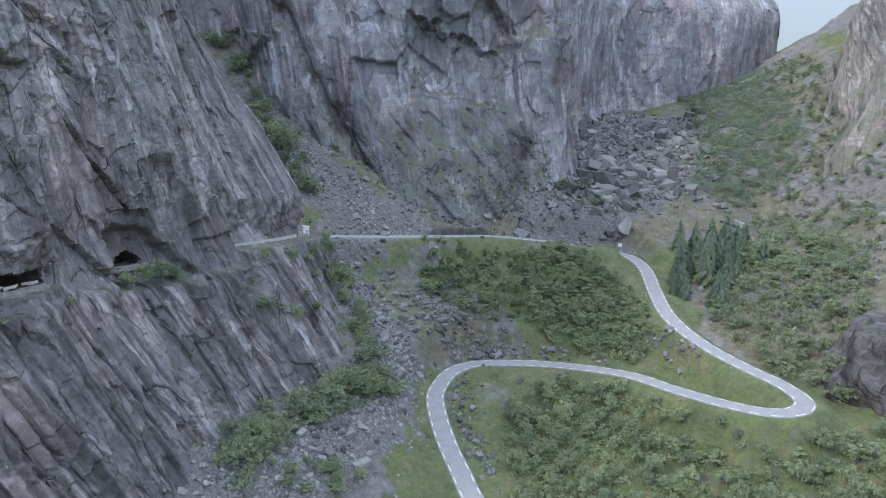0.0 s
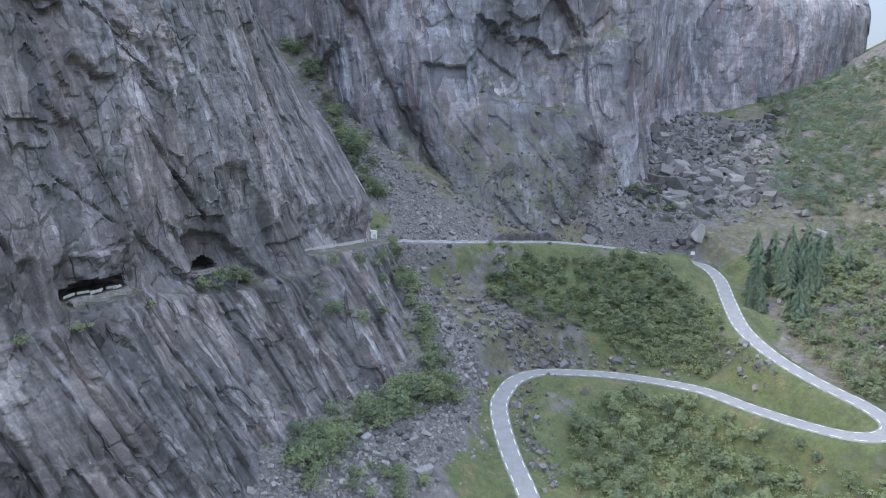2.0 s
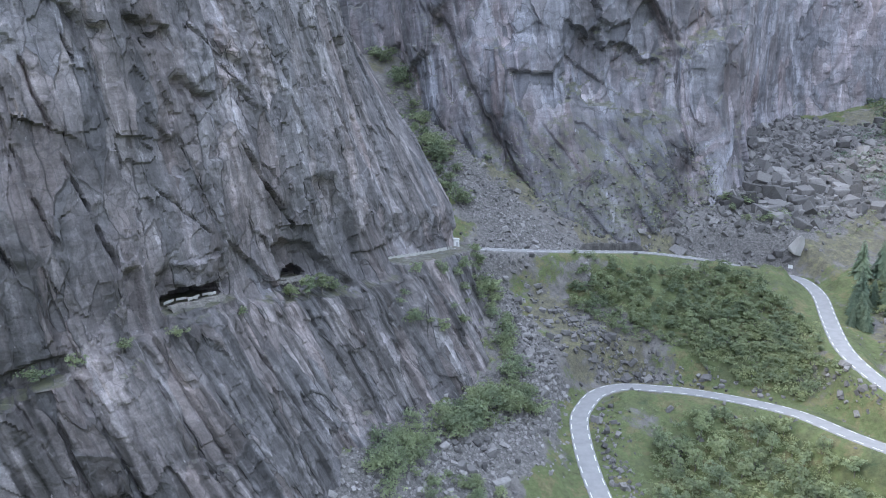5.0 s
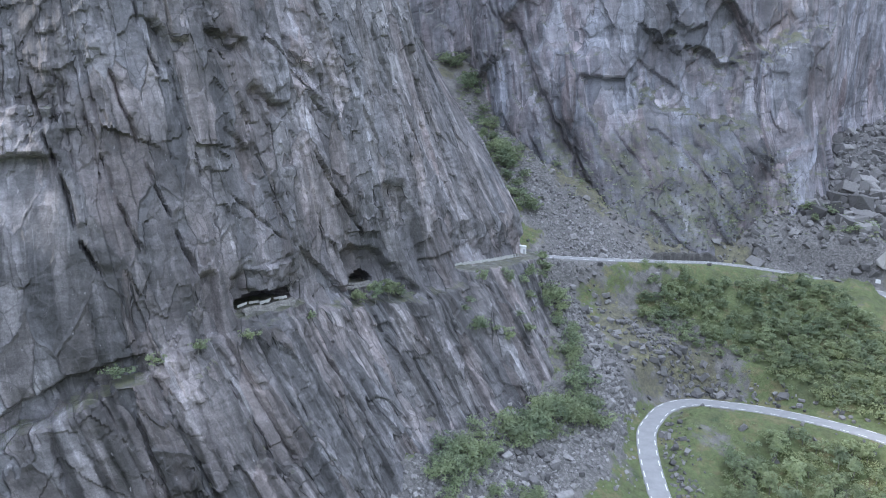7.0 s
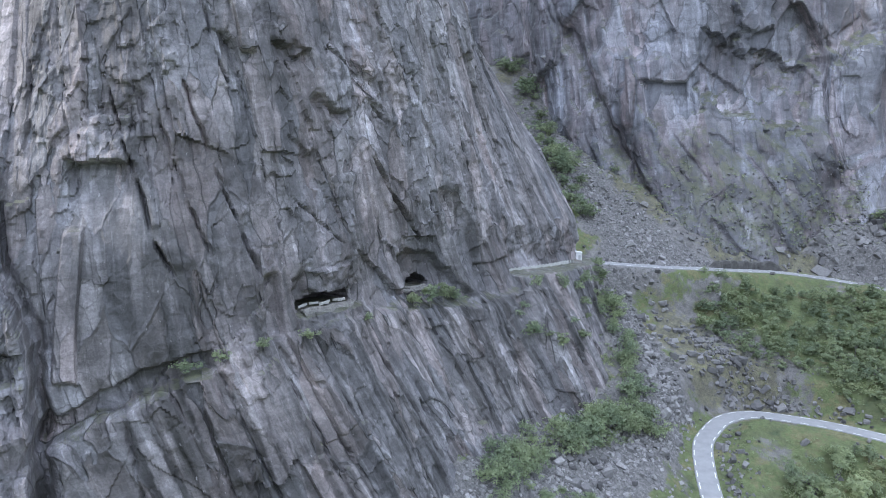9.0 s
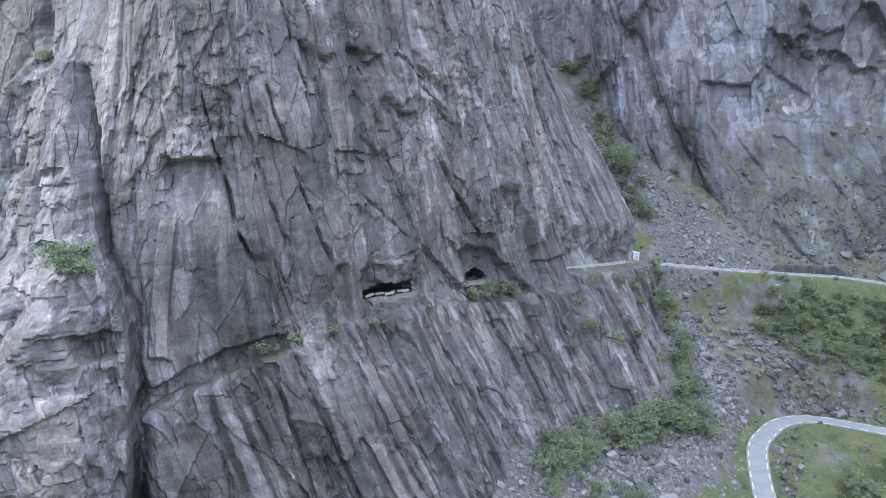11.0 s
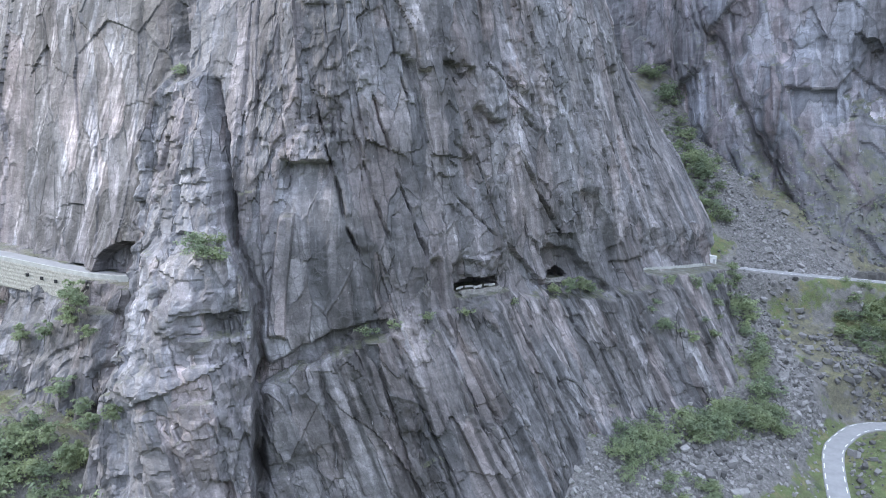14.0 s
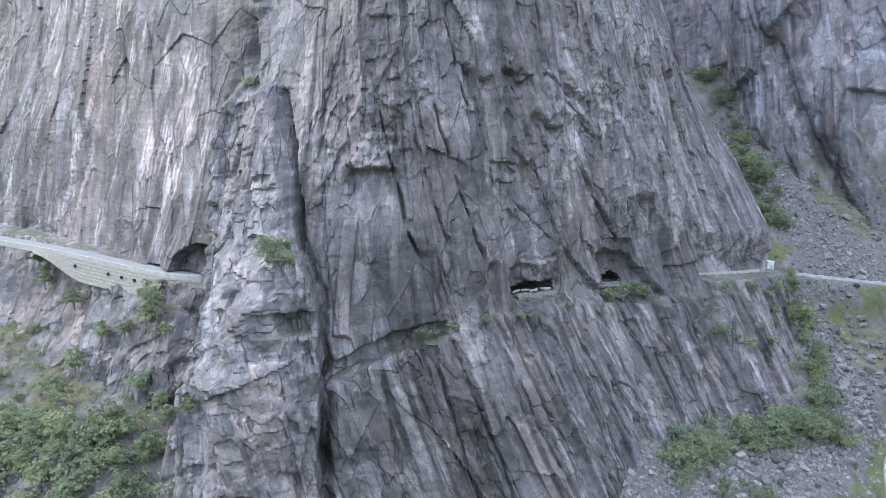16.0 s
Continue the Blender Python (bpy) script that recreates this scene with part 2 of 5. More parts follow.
    l.new(base, b.inputs["Base Color"])
    l.new(ramp(n, l, streaks, [(0.45, 0.75), (0.62, 0.42)]), b.inputs["Roughness"])
    b.inputs["Specular IOR Level"].default_value = 0.45
    relief = mix(n, l, 0.3, noise_node(n, l, scaled(n, l, face, (0.75, 0.6, 1)), 1.0, 7, 0.68), blocks)
    relief = mix(n, l, 0.3, relief, plates)
    relief = mix(n, l, open_, relief, mix(n, l, 1.0, relief, ramp(n, l, splits, [(0.0, 0.0), (0.04, 1.0)]), "MULTIPLY"))
    bump(n, l, b, bw(n, l, relief), 1.0, 0.75)
    return m


ROCK = cliff_material("cliff_rock", (0.184, 0.176, 0.186), heath=0.64, brown=0.27)
# haze of distance put into this wall's colour: bluer, with weaker streaks
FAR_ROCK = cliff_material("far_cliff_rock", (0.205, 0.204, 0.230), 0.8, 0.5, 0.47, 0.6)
SIDE_ROCK = cliff_material("side_rock", (0.215, 0.20, 0.195), 1.0, 0.8, 0.46)


def ground_material():
    """Scree, grass, moss and bare rock, by the cover that lies on the ground: x grass, y scree, z moss."""
    m, n, l, b = material("ground", 0.95)
    at = n.new("ShaderNodeAttribute")
    at.attribute_name = "cover"
    sep = n.new("ShaderNodeSeparateXYZ")
    l.new(at.outputs["Vector"], sep.inputs[0])
    pos = n.new("ShaderNodeNewGeometry").outputs["Position"]
    rock = ramp(n, l, noise_node(n, l, pos, 0.25, 6, 0.7), [(0.3, (0.09, 0.085, 0.085)), (0.7, (0.22, 0.21, 0.205))])
    scree = ramp(n, l, noise_node(n, l, pos, 1.1, 6, 0.75), [(0.3, (0.065, 0.063, 0.065)), (0.5, (0.135, 0.13, 0.13)), (0.7, (0.25, 0.242, 0.236))])
    grass = ramp(n, l, noise_node(n, l, pos, 0.12, 6, 0.7), [(0.3, (0.055, 0.078, 0.042)), (0.42, (0.096, 0.108, 0.056)), (0.52, (0.105, 0.132, 0.06)), (0.6, (0.138, 0.130, 0.072)), (0.72, (0.17, 0.175, 0.092))])
    moss = ramp(n, l, noise_node(n, l, pos, 0.3, 6, 0.75), [(0.35, (0.095, 0.09, 0.072)), (0.55, (0.145, 0.138, 0.10)), (0.68, (0.19, 0.19, 0.10))])
    edge = noise_node(n, l, pos, 0.35, 5, 0.7)

    def masked(k):
        s = n.new("ShaderNodeMath")
        s.operation = "ADD"
        l.new(sep.outputs[k], s.inputs[0])
        l.new(edge, s.inputs[1])
        return ramp(n, l, half(n, l, s.outputs[0]), [(0.46, 0.0), (0.54, 1.0)])
    col = mix(n, l, masked(1), rock, scree)
    col = mix(n, l, masked(2), col, moss)
    col = mix(n, l, masked(0), col, grass)
    tufts = noise_node(n, l, pos, 0.7, 8, 0.8)
    col = mix(n, l, 0.85, col, ramp(n, l, tufts, [(0.34, 0.36), (0.5, 0.56), (0.68, 0.78)]), "OVERLAY")
    l.new(col, b.inputs["Base Color"])
    bump(n, l, b, noise_node(n, l, pos, 1.3, 7, 0.75), 0.9, 0.6)
    return m


GROUND = ground_material()


def plain_material(name, low, high, scale, rough=0.9, relief=0.3, depth=0.05):
    m, n, l, b = material(name, rough)
    pos = n.new("ShaderNodeTexCoord").outputs["Object"]
    l.new(ramp(n, l, noise_node(n, l, pos, scale, 6, 0.65), [(0.3, low), (0.7, high)]), b.inputs["Base Color"])
    bump(n, l, b, noise_node(n, l, pos, scale * 4, 5, 0.7), relief, depth)
    return m


ASPHALT = plain_material("asphalt", (0.22, 0.22, 0.23), (0.29, 0.29, 0.30), 0.4, 0.8, 0.1, 0.01)
PAINT = plain_material("road_paint", (0.60, 0.60, 0.59), (0.72, 0.72, 0.70), 2.0, 0.7, 0.05, 0.01)

# ---- road line: x, y, z of its middle ----
GALLERY = [(-260, 38, 83), (-213, 56, 78), (-192, 62, 76.3), (-172, 67.5, 74.2), (-163, 70, 73.2), (-150, 73.5, 72.2), (-140, 80, 71.6), (-118, 98, 70), (-95, 118, 68.6), (-83, 132, 67.3), (-78, 150, 65.6), (-72, 172, 63.6)]
ROAD = [(-58, 202, 61), (-50, 223, 59), (-44, 243, 57), (-37, 256, 54.7), (-22, 265, 52.8), (-9, 272, 51.5), (9, 284, 49.4), (28, 302, 46.3),
        (42, 309, 44.2), (58, 312, 42), (80, 315, 38), (93, 313, 36), (99, 307, 34.8), (100, 291, 33), (96, 268, 30.4), (91.5, 242, 28.4),
        (92, 227, 26.6), (96, 214.5, 24.2), (102.5, 202, 22), (109, 192.5, 20.3), (112, 185, 18.8), (110.5, 180, 18.1), (105, 177, 17.7), (98, 179, 17.1),
        (89.5, 186.5, 16.5), (80.5, 198.5, 15.6), (71, 213, 14.7), (58.5, 223, 13.6), (44.5, 230.5, 12.5), (32.5, 233.5, 11.9), (20, 234, 11.4)]
LOWER_ROAD = [(11.5, 228, 10.9), (7, 217, 10.5), (5.2, 208, 10), (6, 195.5, 8.6), (8.4, 181.5, 6.4), (11, 171.5, 4.6), (14, 160, 2.6), (20, 145, 0), (28, 128, -3), (40, 105, -7)]
road_line, _, road_run = spline(GALLERY + ROAD + LOWER_ROAD, 900)


OPEN_ROAD = int(np.argmin((road_line[:, 0] + 40) ** 2 + (road_line[:, 1] - 251) ** 2))     # from here on the road lies on open ground


def to_road(x, y):
    """Distance to the road's middle and its height there."""
    x, y = np.asarray(x, float), np.asarray(y, float)
    best, high = np.full(x.shape, 1e9), np.zeros(x.shape)
    for px, py, pz in road_line[OPEN_ROAD::2]:
        d = (x - px) ** 2 + (y - py) ** 2
        high = np.where(d < best, pz, high)
        best = np.minimum(best, d)
    return np.sqrt(best), high


# ---- ground ----
SPOTS = [(14, 160, 2), (0, 100, -22), (34, 201, 6), (70, 150, -6), (-42, 142, 20), (-30, 112, 0), (-140, 46, 38), (-205, 44, 46), (-190, 0, 0), (-25, 190, 20),
         (-33, 236, 40), (-10, 257, 37), (15, 237, 21), (67, 250, 24), (-13, 312, 66), (-75, 340, 98), (76, 352, 64), (139, 368, 60), (213, 385, 68),
         (211, 533, 96), (300, 674, 122), (390, 860, 160), (187, 335, 44), (128, 280, 33), (140, 215, 27), (175, 185, 40), (250, 330, 92), (310, 480, 135),
         (420, 620, 215), (150, 110, 10), (-60, 20, -25), (45, 340, 60), (6, 328, 60), (-42, 330, 84), (-95, 385, 135)]
_sp = np.array(SPOTS, float)
_kern = np.sqrt(((_sp[:, None, :2] - _sp[None, :, :2]) ** 2).sum(-1) + 12.0 ** 2)
_wt = np.linalg.solve(_kern, _sp[:, 2] - 40)


def land(x, y):
    """The height of the ground before the road is cut in."""
    z = np.full(np.shape(x), 40.0)
    for (px, py, _), w in zip(_sp, _wt):
        z = z + w * np.sqrt((x - px) ** 2 + (y - py) ** 2 + 12.0 ** 2)
    return z


def ground_height(x, y, rough=True):
    x, y = np.asarray(x, float), np.asarray(y, float)
    z = land(x, y)
    far = smooth(500, 1500, np.hypot(x - 60, y - 250))
    z = z * (1 - far) + (60 + 90 * fbm(x / 900, y / 900, 3)) * far
    z = np.clip(z, -45, 420)
    d, zr = to_road(x, y)
    if rough:
        away = smooth(3.5, 12, d)
        z = z + away * (1.2 * fbm(x / 14, y / 14, 4) + 0.5 * np.abs(fbm(x / 3, y / 3, 3)))
    if rough:
        right = smooth(120, 170, x) * smooth(3.5, 25, d)
        z = z + right * (joints(x * 0.7 + y * 0.7, y * 0.7 - x * 0.7, 10, 9, 30, 1.3, 0.5, 21) + 3 * fbm(x / 30, y / 30, 3))
        back = smooth(285, 300, y) * smooth(140, 110, x)
        z = z + back * (joints(x, y, 10, 6, 9, 0.9, 0.3, 23) + 1.5 * fbm(x / 15, y / 15, 3))
    return np.where(d < 60, zr - 0.25 + (z - zr + 0.25) * smooth(3.6, 13, d), z)


def to_line(x, y, line):
    """Distance to a line through the given places."""
    best = np.full(np.shape(x), 1e9)
    for (ax, ay), (bx, by) in zip(line[:-1], line[1:]):
        t = np.clip(((x - ax) * (bx - ax) + (y - ay) * (by - ay)) / ((bx - ax) ** 2 + (by - ay) ** 2), 0, 1)
        best = np.minimum(best, np.hypot(x - ax - t * (bx - ax), y - ay - t * (by - ay)))
    return best


SCREE = [([(-28, 250), (-19, 234), (-8, 219), (-6, 206)], 7), ([(-78, 345), (-50, 312), (-26, 286), (-5, 284)], 14), ([(-12, 200), (-24, 172), (-38, 148), (-34, 120)], 13),
         ([(72, 332), (104, 362), (140, 405), (180, 520)], 26), ([(-30, 262), (-18, 272)], 8), ([(-152, 50), (-144, 46)], 3), ([(84, 390), (104, 430), (130, 490), (170, 570)], 18)]
HEATH = [([(-50, 335), (0, 335), (45, 350), (75, 360)], 34), ([(-2, 250), (10, 238), (22, 240)], 11), ([(-210, 40), (-120, 46)], 14), ([(150, 230), (170, 290), (200, 380), (240, 470), (300, 620)], 45), ([(110, 330), (140, 350)], 20), ([(150, 400), (190, 470), (240, 560)], 40), ([(60, 345), (90, 360)], 30), ([(-60, 330), (-90, 370)], 25)]


def cover_at(x, y):
    """Grass, scree and moss, each from 0 to 1."""
    d, zr = to_road(x, y)
    wave = 5 * fbm(x / 12, y / 12, 4)
    scree, heath = np.zeros(x.shape), np.zeros(x.shape)
    for line, w in SCREE:
        scree = np.maximum(scree, smooth(w + 5, w - 3, to_line(x, y, line) + wave))
    for line, w in HEATH:
        heath = np.maximum(heath, smooth(w + 6, w - 4, to_line(x, y, line) + wave))
    e = 4.0
    steep = np.hypot(land(x + e, y) - land(x - e, y), land(x, y + e) - land(x, y - e)) / (2 * e)
    bare = smooth(0.55, 0.85, steep + 0.3 * fbm(x / 30, y / 30, 4))
    grass = (1 - scree) * (1 - 0.8 * heath) * (1 - bare) * np.clip(0.72 + 0.3 * fbm(x / 22, y / 22, 4), 0, 1)
    grass = np.maximum(grass, smooth(9, 4.5, d + 0.3 * wave) * 0.75 * smooth(-14, -4, x) * (1 - 0.6 * heath))
    moss = np.clip(0.38 + 0.22 * heath + 0.35 * fbm(x / 18 + 5, y / 18, 4), 0, 1) * (1 - 0.8 * scree) * (1 - 0.6 * bare)
    return np.clip(grass, 0, 1), scree, moss


gx = np.concatenate([np.linspace(-4000, -260, 30)[:-1], np.linspace(-260, -70, 100)[:-1], np.arange(-70, 150, 1.35), np.linspace(150, 420, 150)[:-1], np.linspace(420, 4000, 40)])
gy = np.concatenate([np.linspace(-4000, -60, 30)[:-1], np.linspace(-60, 130, 90)[:-1], np.arange(130, 345, 1.35), np.linspace(345, 900, 230)[:-1], np.linspace(900, 4500, 40)])
GX, GY = np.meshgrid(gx, gy, indexing="ij")
ground = sheet("ground", GX, GY, ground_height(GX, GY), GROUND, cover=[c for c in cover_at(GX, GY)])
tagged(ground, "valley ground of grass, moss, scree and bare rock", "ground", kind="structure")
ground.data.shade_smooth()


# ---- cliffs ----
def cliff(name, curves, heights, keys, levels, rock, detail, label, round_=4.0, lean_low=0.0, lean_high=0.0, turn_at=70.0):
    """A rock wall through plan lines at several heights, its grid leaning with the joints, with slabs and cracks worked into it."""
    lines = [spline(c, 3000) for c in curves]
    levels = np.asarray(levels)
    base = np.stack([np.interp(keys, lines[1][1], lines[1][0][:, i]) for i in (0, 1)], 1)
    u = np.concatenate([[0], np.cumsum(np.linalg.norm(np.diff(base, axis=0), axis=1))])
    shift = np.where(levels < turn_at, lean_low, lean_high) * (levels - turn_at)
    U = np.clip(u[:, None] - shift[None, :], u[0], u[-1])
    Z = np.broadcast_to(levels, U.shape)
    K = np.interp(U, u, keys)
    even = np.arange(levels[0] - 3 * round_, levels[-1] + 3 * round_ + 1, 1.0)
    hat = np.stack([np.interp(even, heights, np.eye(len(heights))[c]) for c in range(len(heights))])
    kern = np.exp(-0.5 * (np.arange(-int(3 * round_), int(3 * round_) + 1) / round_) ** 2)
    hat = np.stack([np.convolve(np.pad(h, len(kern) // 2, mode="edge"), kern / kern.sum(), "valid") for h in hat])
    P = np.zeros(U.shape + (2,))
    for (p, k, _), h in zip(lines, hat):
        P += np.interp(levels, even, h)[None, :, None] * np.stack([np.interp(K, k, p[:, i]) for i in (0, 1)], -1)
    du = np.gradient(P, axis=0)
    out = np.stack([du[..., 1], -du[..., 0]], -1)
    out /= np.linalg.norm(out, axis=-1)[..., None] + 1e-9
    for _ in range(60):
        out[1:-1] = (out[:-2] + out[1:-1] * 2 + out[2:]) / 4
    out /= np.linalg.norm(out, axis=-1)[..., None] + 1e-9
    D, lean, tone = detail(U, Z, K)
    X, Y = P[..., 0] + out[..., 0] * D, P[..., 1] + out[..., 1] * D
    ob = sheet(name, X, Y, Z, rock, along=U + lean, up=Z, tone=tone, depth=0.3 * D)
    return tagged(ob, label, "cliff", kind="structure"), X, Y, Z, U, K


def eased(D):
    """Half of each step taken up by its neighbours."""
    e = D.copy()
    e[1:-1, 1:-1] = (4 * D[1:-1, 1:-1] + 2 * (D[:-2, 1:-1] + D[2:, 1:-1] + D[1:-1, :-2] + D[1:-1, 2:]) + D[:-2, :-2] + D[2:, 2:] + D[:-2, 2:] + D[2:, :-2]) / 16
    return 0.3 * D + 0.7 * e


def slabs(U, Z, tilt, size, long, deep, crack, seed, width=0.05, bend=0.12, swing=0.0, shade=False):
    """Long plates between joints that lean by tilt degrees, each with its own depth and slope."""
    a = math.radians(tilt)
    w = bend * size * fbm(U / (size * 3), Z / (size * 5), 2)
    q, p = (U * math.cos(a) + Z * math.sin(a) + w) / size, (Z * math.cos(a) - U * math.sin(a) + 3 * w) / long
    border, r, ox, oy = cells(q, p, seed)
    r2, r3 = np.modf(r * 7.31)[0], np.modf(r * 13.7)[0]
    if shade:
        return np.modf(r * 23.1)[0] - 0.5
    return deep * (r - 0.5) * 2 + (deep * 1.3 + swing) * (r2 - 0.6) * oy + (deep * 1.2 + swing * 2) * (r3 - 0.5) * ox - crack * smooth(width, 0.0, border)


LOW = [(-330, 10), (-260, 35), (-205, 46), (-168, 49), (-150, 51), (-134, 52), (-121, 52), (-109, 54), (-98, 65), (-88, 76), (-77, 86), (-66, 92), (-57, 101), (-52, 116),
       (-50, 131), (-47, 146), (-42, 160), (-36, 175), (-30, 192), (-26, 214), (-25, 234), (-27, 250), (-40, 268), (-70, 285), (-110, 310), (-300, 400), (-600, 460)]
MID = [(-330, 45), (-260, 62), (-205, 72), (-170, 73), (-152, 74), (-138, 75), (-126, 71), (-113, 70), (-104, 78), (-97, 85), (-88, 94), (-81, 103), (-76, 113), (-73, 125),
       (-71, 140), (-68, 155), (-63, 170), (-58, 188), (-54, 205), (-48, 228), (-45, 248), (-47, 262), (-60, 276), (-85, 295), (-120, 320), (-300, 410), (-600, 470)]
HIGH = [(-330, 75), (-260, 90), (-212, 93), (-180, 96), (-160, 97), (-144, 100), (-132, 103), (-121, 104), (-113, 106), (-106, 109), (-99, 113), (-93, 119), (-89, 127), (-86, 137),
        (-82, 149), (-77, 161), (-74, 173), (-74, 189), (-76, 204), (-80, 222), (-86, 237), (-91, 248), (-108, 262), (-135, 285), (-165, 310), (-310, 400), (-600, 450)]
TOP = [(x - 65, y + 45) for x, y in HIGH]
ROAD_AT = ([0, 2, 3, 4, 5, 9, 12.4, 14, 15, 16, 18, 19, 20, 21, 26], [83, 77, 74.2, 72.4, 71.5, 70, 68.6, 67.0, 65.2, 63.5, 61, 58.7, 56.9, 55.3, 54])
LEDGE_AT = ([7.9, 8.6, 9.5, 10, 11, 12, 13, 14, 15, 16, 17, 18.2], [52, 55, 59, 61, 64, 65.2, 65, 64, 62.5, 60, 58, 56])


def bell(x, a, b, soft):
    """1 between a and b, falling to 0 over soft on both sides."""
    return smooth(a - soft, a, x) * smooth(b + soft, b, x)


def near_detail(U, Z, K):
    wave = 1.2 * fbm(U / 6, Z / 6, 3)
    zr = np.interp(K, *ROAD_AT)
    zl = np.interp(K, *LEDGE_AT) + 0.8 * wave
    lower = smooth(zl + 2, zl - 2, Z)
    lean = Z * 0.10 - lower * (zl - Z) * 0.16
    D = 1.6 * fbm(U / 38, Z / 60, 3)
    calm = smooth(-0.25, 0.35, fbm(U / 26 + 9, Z / 40, 3))
    west = smooth(5.4, 4.7, K) * smooth(zr - 1, zr + 3, Z)
    calm = calm * (1 - 0.4 * west)
    broken = np.maximum(bell(K + 0.3 * wave, 7.5, 9.9, 0.4) * smooth(94, 103, Z + 2 * wave) * smooth(133, 124, Z + wave), bell(K + 0.2 * wave, 13.3, 15.4, 0.4) * bell(Z + 2 * wave, 108, 124, 4))
    broken = np.maximum(broken, 0.55 * smooth(0.25, 0.6, fbm(U / 24 + 31, Z / 18, 2)) * smooth(70, 80, Z))
    # broad plain faces, stepped along steep joints
    up = (1 - 0.55 * west) * (slabs(U, Z, 13, 17, 44, 0.6, 0.0, 1, swing=1.9) + (0.3 + 0.7 * calm) * eased(slabs(U, Z, 14, 6.5, 14, 0.24, 0.0, 3, swing=0.7))) + (1 - 0.55 * west) * joints(U, Z, 14, 9, 44, 0.42, 0.55, 2, 0.55, 0.35)
    up = up + (1 - 0.6 * west) * (0.3 + 0.7 * calm) * (joints(U, Z, 14, 3.4, 11, 0.17, 0.22, 6, 0.4, 0.35) + slabs(U, Z, 13, 5, 6.5, 0.2, 0.0, 21, swing=0.7)) + (0.25 + 0.75 * broken) * (1 - 0.7 * west) * eased(slabs(U, Z, -28, 6, 9, 0.45, 0.0, 5, swing=1.1) + joints(U, Z, 9, 2.9, 4.2, 0.45, 0.35, 19, 0.45, 0.5) + slabs(U, Z, 35, 1.6, 2.4, 0.2, 0.0, 10, swing=0.4))
    down = slabs(U, Z, 18, 12, 48, 0.5, 0.0, 7, swing=1.2) + joints(U, Z, 18, 4.6, 30, 0.75, 0.7, 8, 0.7) + eased(slabs(U, Z, 17, 7, 13, 0.3, 0.0, 3, swing=0.8)) + (0.3 + 0.7 * calm) * (joints(U, Z, 17, 2.1, 9, 0.24, 0.2, 9, 0.4, 0.4) + slabs(U, Z, 17, 5, 6, 0.25, 0.0, 21, swing=0.7) + eased(slabs(U, Z, 40, 1.5, 4, 0.14, 0.0, 11, swing=0.3)))
    still = np.maximum(bell(K + 0.1 * wave, 8.55, 10.2, 0.3) * bell(Z + 2 * wave, 64, 95, 3), bell(K + 0.1 * wave, 8.7, 10.7, 0.3) * bell(Z + 2 * wave, 40, 54, 3))
    still = np.maximum(still, smooth(18.2, 19.4, K) * smooth(62, 70, Z))
    up, down = up * (1 - 0.6 * still), down * (1 - 0.6 * still)
    rubble = smooth(0.1, 0.6, fbm(U / 30 + 4, Z / 25, 2))
    D = D + up * (1 - lower) + down * lower + (0.05 + 0.22 * rubble) * (1 - 0.7 * west) * (cells(U / 1.9, Z / 2.3, 12)[1] - 0.5) + 0.06 * fbm(U / 1.6, Z / 1.6, 3)
    # long leaning cracks, each with the face beyond it standing proud
    for deep, proud, (u0, z0), (u1, z1) in ((2.0, 0.9, (242.5, 112), (254, 82)), (1.2, 0.5, (253.5, 106), (262, 84)), (1.8, 0.8, (258.5, 114), (272, 79)), (1.2, 0.4, (291.5, 99), (299.5, 80)), (0.9, 0.3, (284.5, 90), (294.5, 82)),
                                            (2.0, 1.2, (311, 97), (326, 78)), (1.1, 0.5, (299, 123), (316, 108)), (1.2, 0.5, (262, 133), (268, 116)), (1.0, 0.4, (275, 60), (284, 28)), (1.4, 0.6, (259, 54), (266, 20)), (1.2, 0.5, (300, 56), (313, 26)), (1.0, 0.5, (246, 55), (250, 22)), (1.2, 0.6, (330, 118), (343, 84)), (1.0, 0.5, (345, 128), (358, 96))):
        at = U - u0 - (u1 - u0) * (z0 - Z) / (z0 - z1) + 0.5 * wave
        on = bell(Z, z1, z0, 2.5) * smooth(-0.7, -0.1, perlin(U / 8 + u0, Z / 6))
        D = D - 0.8 * deep * on * np.exp(-(at / 0.38) ** 2) + 0.7 * proud * on * smooth(0.1, 0.5, at) * smooth(7, 1, at)
    # ledge under the overhang
    on = bell(K, 8.1, 18.0, 0.3)
    on = on * (0.75 + 0.45 * perlin(U / 11, Z / 30))
    on = on * (0.25 + 0.5 * smooth(11.0, 10.0, K))
    D = D + on * (2.6 * smooth(zl + 0.6, zl - 0.6, Z) - 1.6 * smooth(zl + 7, zl + 0.5, Z) * smooth(zl - 0.4, zl + 0.4, Z))
    D = D - 2.2 * bell(K, 8.2, 10.4, 0.2) * bell(Z, zl, zl + 3, 1.0)
    # rock pillar, its crack and its shoulders
    pk = np.interp(Z, [60, 73, 80, 86, 100, 115, 122], [5.75, 5.65, 5.4, 4.95, 4.7, 4.75, 5.1]) + 0.08 * wave
    edge = np.interp(Z, [30, 60, 73, 85, 96, 113, 122], [8.16, 8.02, 7.88, 7.25, 6.9, 6.25, 5.9]) + 0.06 * wave
    pil = smooth(pk - 0.2, pk + 0.2, K) * smooth(edge + 0.03, edge - 0.03, K)
    D = D + pil * (4.6 * smooth(121, 117, Z + wave) + 2.0 * smooth(84, 80, Z + wave) - 2.0 * bell(Z, 66, 70, 0.6) * smooth(7.0, 7.1, K) + 1.5 * smooth(61, 58, Z + 2 * wave))
